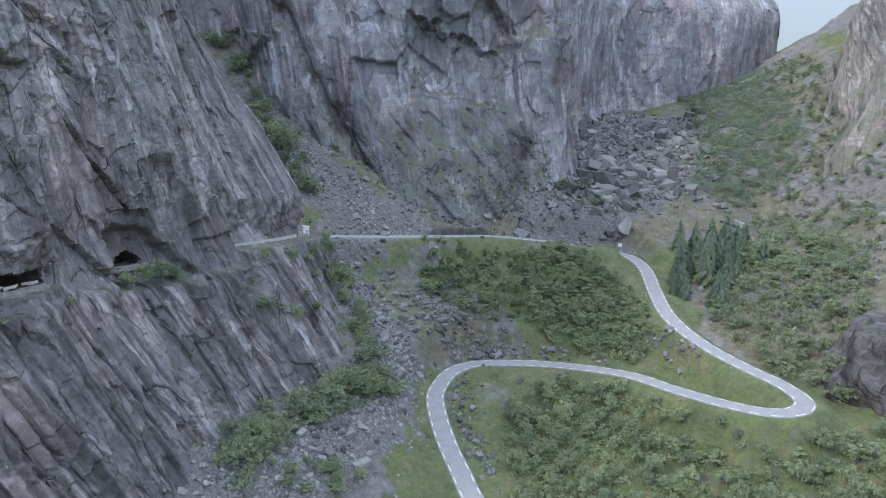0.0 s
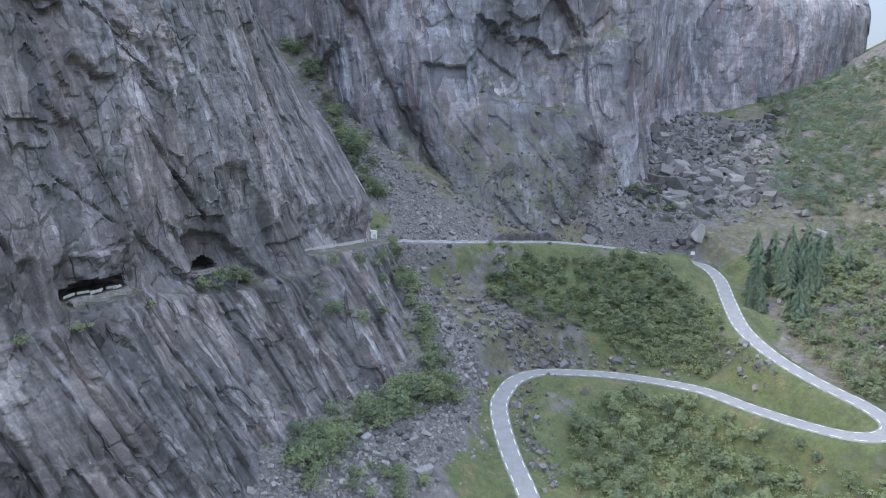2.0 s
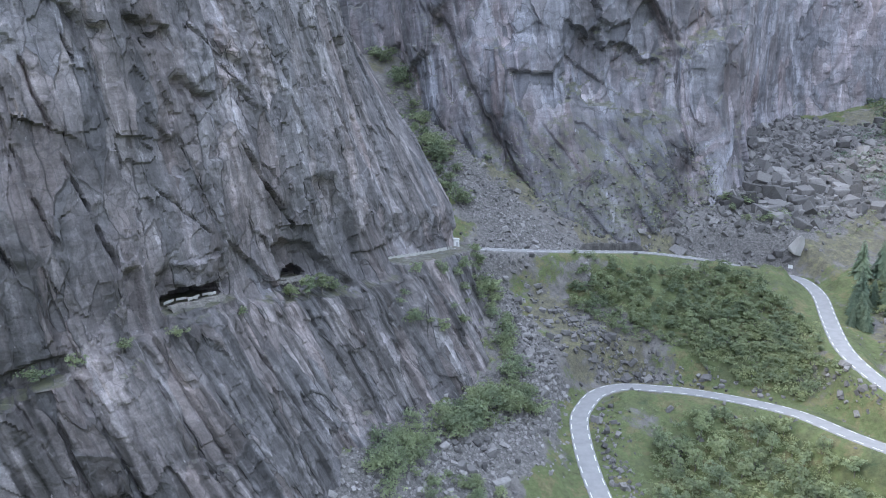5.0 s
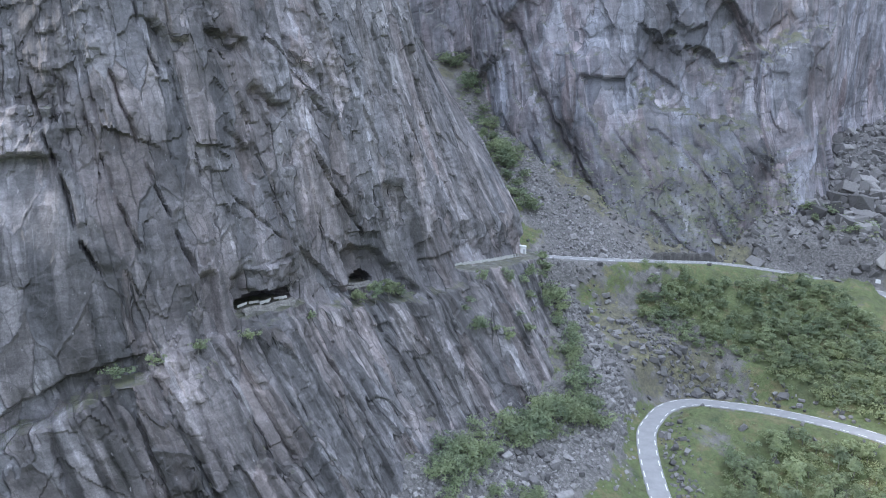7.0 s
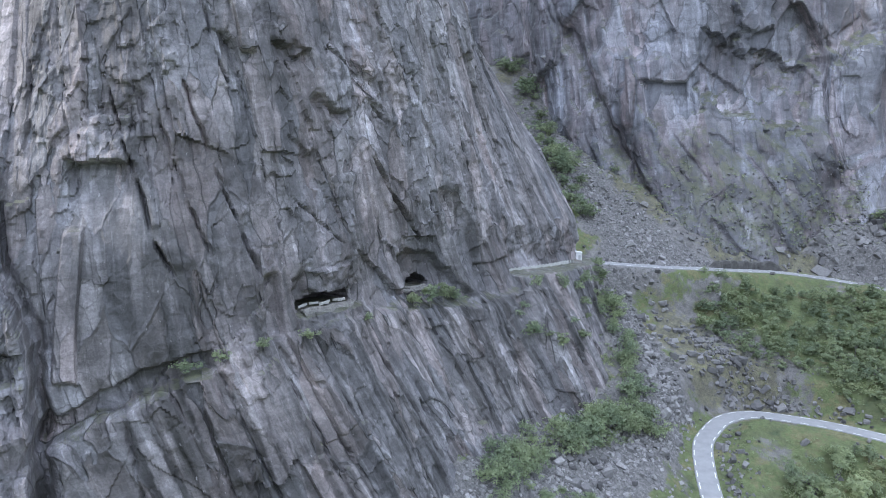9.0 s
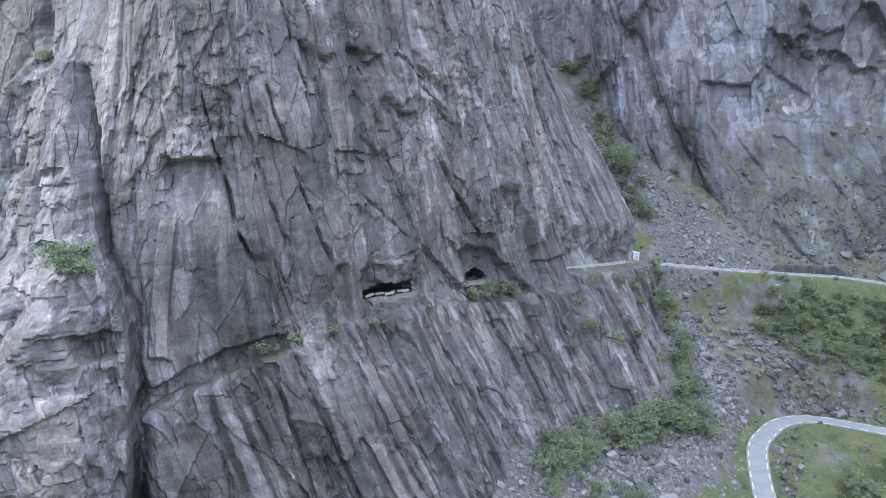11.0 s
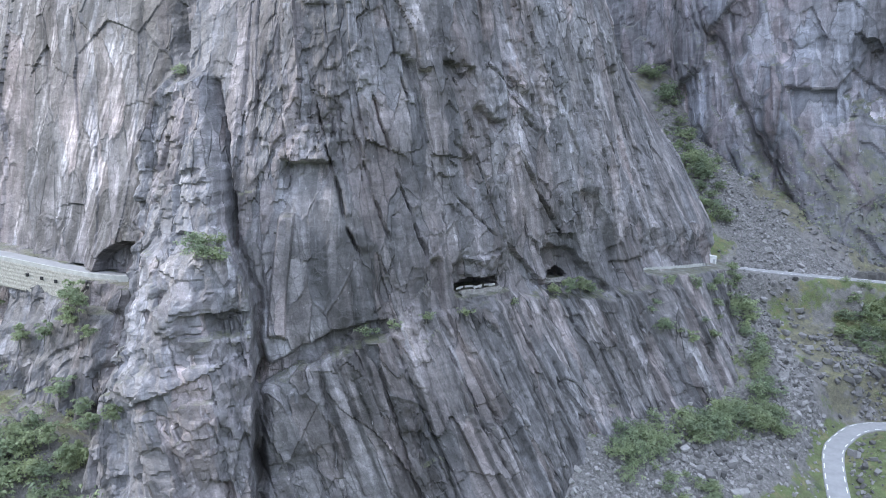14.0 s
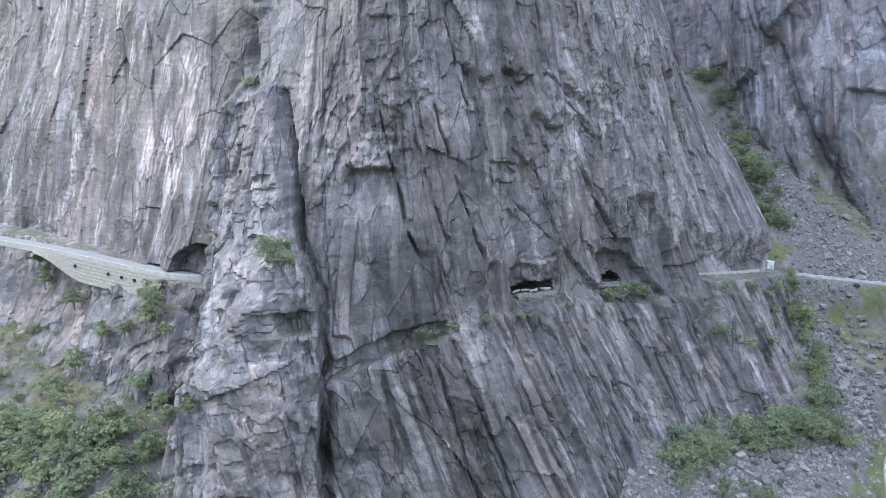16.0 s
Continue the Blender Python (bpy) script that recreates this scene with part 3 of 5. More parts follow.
    D = D + pil * smooth(121, 112, Z) * (joints(U, Z, 12, 3.4, 7, 0.8, 0.7, 17, 0.5) + eased(slabs(U, Z, 14, 5, 6, 0.5, 0.0, 18, swing=1.3)) + joints(U, Z, 13, 1.5, 4, 0.3, 0.3, 20, 0.4, 0.5))
    D = D - 3.5 * np.exp(-((K - edge - 0.12) / 0.12) ** 2) * bell(Z, 84, 116, 4)
    D = D - (3.2 + 1.5 * perlin(U / 5, Z / 9)) * np.exp(-((K - edge - 0.13) / 0.085) ** 2) * smooth(122, 112, Z)
    D = D + 2.0 * bell(K, 8.3, 8.62, 0.05) * bell(Z + wave, 64, 88, 1.5)
    # block roof with a smooth hollow under it
    D = D + 1.3 * bell(K + 0.1 * wave, 8.5, 9.3, 0.06) * bell(Z + 0.7 * wave, 100.5, 108, 0.8) - 2.4 * bell(K, 8.3, 9.2, 0.25) * smooth(82, 100, Z) * smooth(101, 100, Z + 0.7 * wave)
    # roofs high on the face
    for k0, k1, z0 in ((12.15, 12.95, 124.5), (13.0, 13.75, 113.5), (11.1, 11.6, 124), (14.0, 14.5, 120)):
        roof = z0 - 3.5 * (K - k0) + 2.2 * wave
        D = D + 1.4 * bell(K, k0, k1, 0.12) * smooth(roof - 1.4, roof + 1.4, Z) * smooth(z0 + 16, z0 + 3, Z) - 1.2 * bell(K, k0, k1, 0.15) * smooth(roof - 6, roof - 1, Z) * smooth(roof + 1, roof - 1, Z)
    # niches above the gallery openings
    D = D - 3.0 * bell(K + 0.15 * wave, 12.3, 13.5, 0.3) * smooth(zr - 1.2, zr - 0.4, Z) * smooth(zr + 9, zr + 4, Z + 2 * wave) + 1.8 * bell(K + 0.06 * wave, 12.55, 13.4, 0.12) * bell(Z + wave, zr + 3.4, zr + 7, 1.2)
    D = D - 3.0 * bell(K + 0.08 * wave, 14.85, 16.1 - 0.05 * (Z - zr), 0.15) * bell(Z + wave, zr - 3.5, zr + 8, 2.0) - 2.0 * bell(K, 11.55, 11.8, 0.06) * bell(Z, 66, 76, 2)
    D = D - 3.0 * bell(K + 0.02 * (Z - 70), 16.45, 16.7, 0.25) * bell(Z, 60, 86, 5) - 1.2 * bell(K, 16.75, 17.6, 0.1) * bell(Z, 58, 66, 1)
    # openings into the tunnel
    jag = 0.5 * perlin(U / 1.7, Z / 1.7)
    D = np.where((K > 12.33 + 0.05 * jag) & (K < 13.55) & (Z > zr - 0.1) & (Z < zr + 2.9 + jag - 1.2 * smooth(12.75, 12.3, K)), D - 7.5, D)
    arch = zr + 0.2 + jag * 0.5 + 3.0 * np.sqrt(np.clip(1 - ((K - 15.32) / 0.33) ** 2, 0, 1))
    D = np.where((np.abs(K - 15.32) < 0.33) & (Z > zr - 0.1) & (Z < arch), D - 7.0, D)
    # shelf for the road at both ends of the tunnel
    end = bell(K, 17.75, 21.2, 0.12)
    D = D - end * 5.0 * smooth(zr - 0.5, zr, Z) * smooth(zr + 15, zr + 1.5, Z + 1.6 * wave) + end * 3.4 * smooth(zr, zr - 0.8, Z)
    left = smooth(5.35, 4.7, K + 0.15 * wave)
    D = D + 2.4 * left * smooth(zr - 0.9, zr - 0.3, Z)
    D = D + left * (7.5 + 0.5 * wave) * smooth(zr - 0.3, zr - 0.9, Z) - 4.2 * smooth(0.0, 0.06, 1 - ((K - 4.62) / 0.72) ** 2) * smooth(zr - 0.5, zr - 0.1, Z) * smooth(0.6, -0.4, Z - zr - 0.6 * wave - 8.2 * np.sqrt(np.clip(1 - ((K - 4.62) / 0.72) ** 2, 0, 1)))
    D = D - 3.2 * bell(K, 3.35, 4.8, 0.12) * bell(Z, zr - 6.5, zr - 0.4, 0.6)
    # ridge slab lightened in tone for its open sky; gallery band and lower wall darker
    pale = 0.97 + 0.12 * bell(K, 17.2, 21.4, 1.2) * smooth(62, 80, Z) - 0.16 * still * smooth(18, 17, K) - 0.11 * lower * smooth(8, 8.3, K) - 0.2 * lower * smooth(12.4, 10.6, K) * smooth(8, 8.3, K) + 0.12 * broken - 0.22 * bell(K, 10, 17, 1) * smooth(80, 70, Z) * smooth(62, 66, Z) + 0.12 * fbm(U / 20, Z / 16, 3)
    pale = pale + 0.46 * slabs(U, Z, 13, 17, 44, 1, 0, 1, shade=True) + 0.22 * (1 - lower) * slabs(U, Z, 14, 6.5, 14, 1, 0, 3, shade=True) + 0.3 * lower * slabs(U, Z, 17, 7, 13, 1, 0, 3, shade=True) + 0.3 * broken * slabs(U, Z, -28, 6, 9, 1, 0, 5, shade=True) + 0.16 * slabs(U, Z, 16, 3.6, 14, 1, 0, 6, shade=True) + 0.18 * lower * slabs(U, Z, 18, 12, 48, 1, 0, 7, shade=True) + 0.14 * pil
    band = U + lean + 0.5 * wave
    pale = pale - (0.2 + 0.27 * lower) * (1 - west) * (1 - pil) * smooth(0.05, 0.22, perlin(band / 2.1, Z / 48)) * smooth(-0.5, 0.1, perlin(band / 9 + 5, Z / 25)) + 0.22 * lower * smooth(0.12, 0.26, perlin(band / 2.6 + 40, Z / 30))
    # pale streaks on the western face: wet-rock sheen painted into the tone
    way = U - 0.22 * Z + 0.5 * wave
    sheen = smooth(0.10, 0.22, perlin(way / 4.2, Z / 70)) * smooth(-0.25, 0.1, perlin(way / 0.9 + 11, Z / 14)) * smooth(-0.35, 0.1, perlin(U / 9 + 3, Z / 22))
    pale = pale + west * (1.15 * sheen * (0.35 + 0.65 * smooth(4.7, 3.7, K)) - 0.2 - 0.3 * smooth(0.15, 0.3, perlin(way / 3.1 + 30, Z / 60)))
    return D, lean, pale


levels = np.concatenate([np.linspace(-40, 0, 14)[:-1], np.arange(0, 150, 0.47), np.linspace(150, 330, 26)])
keys = np.concatenate([np.linspace(0, 1, 12)[:-1], np.linspace(1, 2, 70)[:-1], np.linspace(2, 5.4, 160)[:-1], np.linspace(5.4, 21.6, 560)[:-1], np.linspace(21.6, 24, 40)[:-1], np.linspace(24, 26, 30)])
near = cliff("cliff_near", [LOW, MID, HIGH, TOP], [20, 70, 150, 330], keys, levels, ROCK, near_detail, "tall fractured grey rock cliff with dark water streaks", 4.0, 0.30, 0.22)

FOOT = [(-600, 620), (-300, 520), (-120, 412), (-80, 372), (-52, 350), (-25, 346), (0, 350), (28, 366), (50, 380), (70, 376), (86, 396), (98, 450), (124, 525), (168, 592), (218, 615), (272, 640), (335, 690), (368, 722), (372, 760), (350, 850)]
BACK = [(-610, 640), (-310, 540), (-135, 430), (-95, 392), (-62, 370), (-30, 362), (2, 362), (34, 380), (58, 396), (76, 398), (95, 425), (108, 475), (134, 545), (178, 612), (230, 640), (288, 668), (348, 708), (380, 735), (388, 775), (366, 860)]
BACK_TOP = [(x - 30, y + 90) for x, y in BACK]
BACK_LOW = [(x + 4, y - 34) for x, y in FOOT]
BACK_LOW[2:11] = [(-125, 395), (-88, 352), (-58, 325), (-25, 308), (8, 303), (36, 317), (56, 333), (74, 344), (90, 366)]
BACK_KNEE = [(x + 3, y - 20) for x, y in FOOT]
BACK_KNEE[2:11] = [(-122, 400), (-84, 354), (-54, 332), (-23, 319), (8, 321), (38, 335), (60, 352), (75, 352), (89, 374)]
FOOT[2:9] = [(-118, 398), (-80, 354), (-54, 342), (-26, 340), (2, 346), (30, 360), (52, 374)]


def far_detail(U, Z, K):
    wave = fbm(U / 9, Z / 9, 3)
    rest = 1 - 0.6 * smooth(9.5, 11.5, K)
    D = 4 * fbm(U / 70, Z / 110, 3) + rest * (slabs(U, Z, 6, 34, 80, 1.6, 0.0, 4, swing=4.0) + joints(U, Z, 7, 15, 70, 0.8, 1.1, 5, 0.7, 0.4) + joints(U, Z, 9, 5.5, 20, 0.4, 0.45, 6, 0.6, 0.35) + slabs(U, Z, 20, 10, 17, 0.5, 0.0, 3, swing=1.3)) + smooth(0.0, 0.5, fbm(U / 50 + 7, Z / 40, 2)) * eased(slabs(U, Z, 30, 14, 18, 0.7, 0.0, 9, swing=2.0)) + 0.35 * (cells(U / 3.5, Z / 5, 13)[1] - 0.5)
    D = eased(D)
    # ribs that slant across the low-angle slabs at the foot
    low = smooth(112, 92, Z + 5 * wave) * smooth(8.6, 7.8, K)
    D = D * (1 - 0.45 * low) + low * eased(eased(slabs(U, Z, 42, 9, 40, 0.7, 0.0, 14, swing=1.8) + joints(U, Z, 40, 9, 40, 0.5, 0.0, 14, 1.5, 0.5)) + slabs(U, Z, 30, 3.5, 8, 0.25, 0.0, 15, swing=0.5))
    # round buttress with a roof above it
    D = D + 9 * np.exp(-((K - 8.2) / 0.9) ** 2) * smooth(146, 130, Z + 6 * wave - 10 * (K - 8.2)) * smooth(70, 100, Z)
    D = D - 5 * bell(K + 0.1 * wave, 6.0, 7.3, 0.35) * bell(Z + 7 * wave + 12 * (K - 6.6), 112, 137, 5)
    D = D + 4 * bell(K + 0.08 * wave, 6.3, 6.75, 0.1) * bell(Z + 4 * wave, 150, 163, 4)
    # dark diagonal cleft in the lower wall
    D = D - 5 * np.exp(-((K - 4.3 + (Z - 110) * 0.018 + 0.06 * wave) / 0.16) ** 2) * bell(Z, 75, 150, 12) + 2.0 * smooth(0.0, 0.15, K - 4.3 + (Z - 110) * 0.018) * bell(Z, 75, 135, 10) * smooth(6, 5, K)
    pale = 1.0 + 0.35 * np.exp(-((K - 8.1) / 0.7) ** 2) * bell(Z, 95, 140, 10) + 0.2 * fbm(U / 40, Z / 40, 3) - 0.25 * low * smooth(-0.4, 0.3, wave) - 0.28 * low + 0.1 * bell(K, 2.5, 5.3, 0.5) + 0.25 * smooth(9.6, 11, K) - 0.15 * bell(K, 7.2, 9.2, 0.5)
    pale = pale + 0.35 * slabs(U, Z, 6, 34, 80, 1, 0, 4, shade=True) + 0.15 * slabs(U, Z, 30, 14, 18, 1, 0, 9, shade=True) + 0.15 * slabs(U, Z, 9, 6, 26, 1, 0, 6, shade=True)
    return D, 0.05 * Z, pale


far_levels = np.concatenate([np.arange(40, 225, 0.85), np.linspace(225, 330, 16)])
far_keys = np.concatenate([np.linspace(0, 2, 20)[:-1], np.linspace(2, 10, 360)[:-1], np.linspace(10, 18.5, 300)[:-1], np.linspace(18.5, 19, 20)])
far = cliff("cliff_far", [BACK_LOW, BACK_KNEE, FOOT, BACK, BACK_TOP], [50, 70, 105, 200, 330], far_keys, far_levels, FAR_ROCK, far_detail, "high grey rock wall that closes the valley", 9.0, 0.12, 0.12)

RIGHT_LOW = [(420, 800), (330, 610), (276, 492), (250, 436), (237, 405), (218, 380), (206, 358), (216, 330), (252, 298), (330, 262), (420, 240)]
RIGHT_LOW = [(x + 6, y) for x, y in RIGHT_LOW]
RIGHT_MID = [(430, 800), (342, 605), (284, 488), (258, 436), (254, 408), (252, 386), (250, 362), (258, 335), (288, 302), (345, 268), (430, 245)]
RIGHT_TOP = [(500, 800), (400, 610), (325, 490), (296, 446), (305, 418), (318, 398), (328, 378), (338, 352), (362, 320), (400, 290), (480, 262)]
RIGHT_MID = [(x + 10, y) for x, y in RIGHT_MID]
RIGHT_TOP = [(x + 17, y) for x, y in RIGHT_TOP]


def right_detail(U, Z, K):
    D = 6 + 5 * fbm(U / 50, Z / 50, 3) + eased(slabs(U, Z, 38, 16, 50, 1.2, 0.0, 34, swing=1.8) + joints(U, Z, 40, 7, 40, 0.9, 0.9, 35, 0.7, 0.4) + slabs(U, Z, 44, 4, 14, 0.4, 0.0, 36, swing=0.6))
    pale = 0.95 + 0.25 * fbm(U / 30, Z / 30, 3) + 0.4 * slabs(U, Z, 38, 16, 50, 1, 0, 34, shade=True) + 0.3 * slabs(U, Z, 44, 4, 14, 1, 0, 36, shade=True)
    return D, 0.8 * Z, pale


cliff("cliff_right", [RIGHT_LOW, RIGHT_MID, RIGHT_TOP], [55, 110, 230], np.linspace(0, 10, 300), np.concatenate([np.arange(40, 200, 1.1), np.linspace(200, 260, 12)]), SIDE_ROCK, right_detail, "leaning grey rock slabs with tufts of grass on the valley side", 10.0, 0.8, 0.8, 100.0)

# ---- road ----
def frame_of(line):
    t = np.gradient(line[:, :2], axis=0)
    t /= np.linalg.norm(t, axis=1)[:, None]
    return t, np.stack([t[:, 1], -t[:, 0]], 1)


def strip(name, line, profile, mat):
    """A mesh swept along a line; profile: offsets to the right and up."""
    _, side = frame_of(line)
    R = np.stack([np.column_stack([line[:, :2] + side * w, line[:, 2] + dz]) for w, dz in profile], 1)
    return sheet(name, R[..., 0], R[..., 1], R[..., 2], mat)


def part(name, me, parent, label=""):
    ob = new(name, me)
    ob.parent = parent
    return tagged(ob, label)


road = strip("road", road_line, [(-3.2, -0.5), (-2.9, 0.0), (0, 0.07), (2.9, 0.0), (3.2, -0.5)], ASPHALT)
tagged(road, "narrow grey asphalt road that winds down the valley in hairpins", "road", kind="structure")

# dashed edge lines, each dash a piece of the road
road_t, road_side = frame_of(road_line)
for edge in (-2.45, 2.45):
    for start in np.arange(325, road_run[-1] - 6, 5.2):
        s_ = np.linspace(start, start + 2.7, 4)
        x, y, z = (np.interp(s_, road_run, road_line[:, k]) for k in range(3))
        sx, sy = np.interp(s_, road_run, road_side[:, 0]), np.interp(s_, road_run, road_side[:, 1])
        rows = [np.column_stack([x + sx * (edge + w), y + sy * (edge + w), z + 0.045 + dz]) for w, dz in ((-0.13, -0.02), (-0.10, 0), (0.10, 0), (0.13, -0.02))]
        v = np.concatenate(rows)
        part("edge_dash", mesh_from("edge_dash", v, [[r * 4 + c, r * 4 + c + 1, r * 4 + c + 5, r * 4 + c + 4] for r in range(3) for c in range(3)], PAINT), road)

# ---- gallery: wall under the road, parapets ----
MASONRY = plain_material("masonry", (0.24, 0.23, 0.21), (0.50, 0.48, 0.44), 2.2, 0.9, 0.7, 0.12)
DRY_STONE = plain_material("dry_stone", (0.11, 0.105, 0.10), (0.29, 0.28, 0.265), 1.6, 0.9, 0.9, 0.2)
CONCRETE = plain_material("concrete", (0.34, 0.34, 0.33), (0.5, 0.5, 0.49), 0.8, 0.85, 0.3, 0.03)
DARK = plain_material("hole_shade", (0.02, 0.02, 0.022), (0.035, 0.035, 0.04), 1.0)
WHITE = plain_material("white_paint", (0.70, 0.71, 0.72), (0.82, 0.83, 0.84), 1.5, 0.6, 0.1, 0.01)
STEEL = plain_material("galvanised_steel", (0.35, 0.36, 0.37), (0.5, 0.51, 0.52), 3.0, 0.45, 0.1, 0.005)


def piece_of_road(s0, s1, n):
    s_ = np.linspace(s0, s1, n)
    return np.column_stack([np.interp(s_, road_run, road_line[:, k]) for k in range(3)])


def run_at(x, y):
    return road_run[np.argmin((road_line[:, 0] - x) ** 2 + (road_line[:, 1] - y) ** 2)]


def box(sx, sy, sz, bevel=0.04, lift=True):
    bm = bmesh.new()
    bmesh.ops.create_cube(bm, size=1)
    bmesh.ops.scale(bm, vec=(sx, sy, sz), verts=bm.verts)
    if lift:
        bmesh.ops.translate(bm, vec=(0, 0, sz / 2), verts=bm.verts)
    bmesh.ops.bevel(bm, geom=bm.edges[:], offset=bevel, segments=1, affect="EDGES")
    return bm


def solid(name, bm, mat):
    me = bpy.data.meshes.new(name)
    bm.to_mesh(me)
    bm.free()
    me.materials.append(mat)
    return me


r_left, r_right = run_at(-196, 61), run_at(-146, 75)
line = piece_of_road(r_left, r_right, 60)
deep = 5.5 * smooth(0, 0.35, np.linspace(0, 1, 60)) + 1.2
_, side = frame_of(line)
rows = []
for k in range(15):
    f = k / 14.0
    w = 3.3 + 0.5 * f + (0.05 if k % 2 else 0.0)
    rows.append(np.column_stack([line[:, :2] + side * w, line[:, 2] - 0.1 - f * deep]))
rows.append(np.column_stack([line[:, :2] + side * 2.0, line[:, 2] - 0.1 - deep]))
R = np.stack(rows, 1)
wall = tagged(sheet("retaining_wall", R[..., 0], R[..., 1], R[..., 2], MASONRY), "pale stone retaining wall under the mountain road", "wall", kind="structure")
# dark blocks for drain holes: the shade of their depth is in the colour
for f in (0.30, 0.52, 0.60, 0.68, 0.77, 0.87):
    i = int(f * 59)
    hole = part("drain_hole", solid("drain_hole", box(0.75, 0.5, 0.8, 0.03), DARK), wall)
    hole.matrix_world = pose(*(line[i, :2] + side[i] * 3.58), line[i, 2] - 2.6 - 0.8 * f, 0, 0, math.degrees(math.atan2(side[i, 1], side[i, 0])) + 90)
for a, b, n, height, name in ((0, r_right + 2, 160, 0.75, "parapet"), (run_at(-62, 195), run_at(-46, 238), 60, 0.8, "parapet")):
    line = piece_of_road(a, b, n)
    p = strip("parapet", line, [(2.95, -0.6), (2.95, height), (3.3, height), (3.35, -0.9)], CONCRETE)
    tagged(p, "weathered pale concrete parapet along the road edge", "parapet", kind="structure")



def near_at(k, z):
    """A place on the near cliff by its key along the wall and its height."""
    j = np.argmin(np.abs(near[3][0] - z))
    i = np.argmin(np.abs(near[5][:, j] - k))
    return near[1][i, j], near[2][i, j], near[3][i, j]


def sill(k0, k1, n):
    """The outer edge of an opening in the near cliff."""
    ks = np.linspace(k0, k1, n)
    p = np.array([near_at(k, np.interp(k, *ROAD_AT) - 0.8)[:2] for k in ks])
    for _ in range(12):
        p[1:-1] = (p[:-2] + 2 * p[1:-1] + p[2:]) / 4
    return np.column_stack([p, np.interp(ks, *ROAD_AT)])


for k0, k1, deep_ in ((12.36, 13.55, 1.9), (15.02, 15.62, 0.7)):
    line = sill(k0, k1, 40)
    rag = 0.5 * fbm(np.linspace(0, 9, 40), np.zeros(40) + k0, 3)
    _, side = frame_of(line)
    rows = [np.column_stack([line[:, :2] + side * w, line[:, 2] + np.where(dz < -1, dz + rag, dz)]) for w, dz in ((-1.0, 0.1), (-0.9, 0.15), (-0.4, 0.1), (-0.2, -0.4), (0.25, -0.5), (0.5, -0.5 - 0.4 * deep_), (0.6, -0.5 - 0.75 * deep_), (-0.2, -deep_ - 0.6))]
    R = np.stack(rows, 1)
    tagged(sheet("gallery_wall", R[..., 0], R[..., 1], R[..., 2], DRY_STONE), "dry-stone parapet wall below an opening of the road tunnel", "wall", kind="structure")
inner = sill(12.45, 13.4, 40)
t_, sd = frame_of(inner)
barrier = tagged(new("crash_barrier"), "pale panelled crash barrier inside the tunnel opening", "barrier")
for i in range(2, 39, 4):
    p_ = part("barrier_panel", solid("barrier_panel", box(2.1, 0.14, 0.5, 0.03), CONCRETE), barrier)
    p_.matrix_world = pose(*(inner[i, :2] - sd[i] * 1.9), inner[i, 2] + 0.3, 0, 0, math.degrees(math.atan2(t_[i, 1], t_[i, 0])))

# guard stones on the shelf beside the tunnel mouth
for i, p_ in enumerate(piece_of_road(run_at(-62, 196), run_at(-45, 242), 26)):
    t_, sd = frame_of(piece_of_road(run_at(-62, 196), run_at(-45, 242), 26))
    if i == 0:
        guard = solid("guard_stone", box(0.5, 0.45, 1.15, 0.06), CONCRETE)
    g = tagged(new("guard_stone", guard), "pale upright guard stone at the road edge", "guard stone", "guard stones along the shelf")
    g.matrix_world = pose(p_[0] + sd[i, 0] * 3.1, p_[1] + sd[i, 1] * 3.1, p_[2] - 0.1, 0, 0, 20 + 7 * (i % 5))

# white hut at the tunnel mouth
hut = tagged(new("white_hut"), "small white-painted hut with a lean-to roof beside the tunnel mouth", "hut")
hut.matrix_world = pose(-42.0, 253.2, 55.6, 0, 0, 20)
part("body", solid("body", box(2.3, 2.0, 3.0, 0.05), WHITE), hut)
roof = part("roof", solid("roof", box(2.7, 2.4, 0.25, 0.04), WHITE), hut)
roof.matrix_basis = pose(0, 0, 3.05, 0, 9, 0)
door = part("door", solid("door", box(0.9, 0.08, 2.0, 0.02), STEEL), hut, "grey steel door")
door.matrix_basis = pose(0.3, -1.04, 0.05)

# sign at the upper bend
sign = tagged(new("road_sign"), "white rectangular road sign on a grey steel post", "road sign")
sign.matrix_world = pose(96.5, 318.5, 35.2, 0, 0, 160)
bm = bmesh.new()
bmesh.ops.create_cone(bm, cap_ends=True, segments=10, radius1=0.09, radius2=0.09, depth=4)
bmesh.ops.translate(bm, vec=(0, 0, 2), verts=bm.verts)
part("post", solid("post", bm, STEEL), sign)
panel = part("panel", solid("panel", box(1.9, 0.08, 1.7, 0.03), WHITE), sign)
panel.matrix_basis = pose(0, 0.1, 2.6)

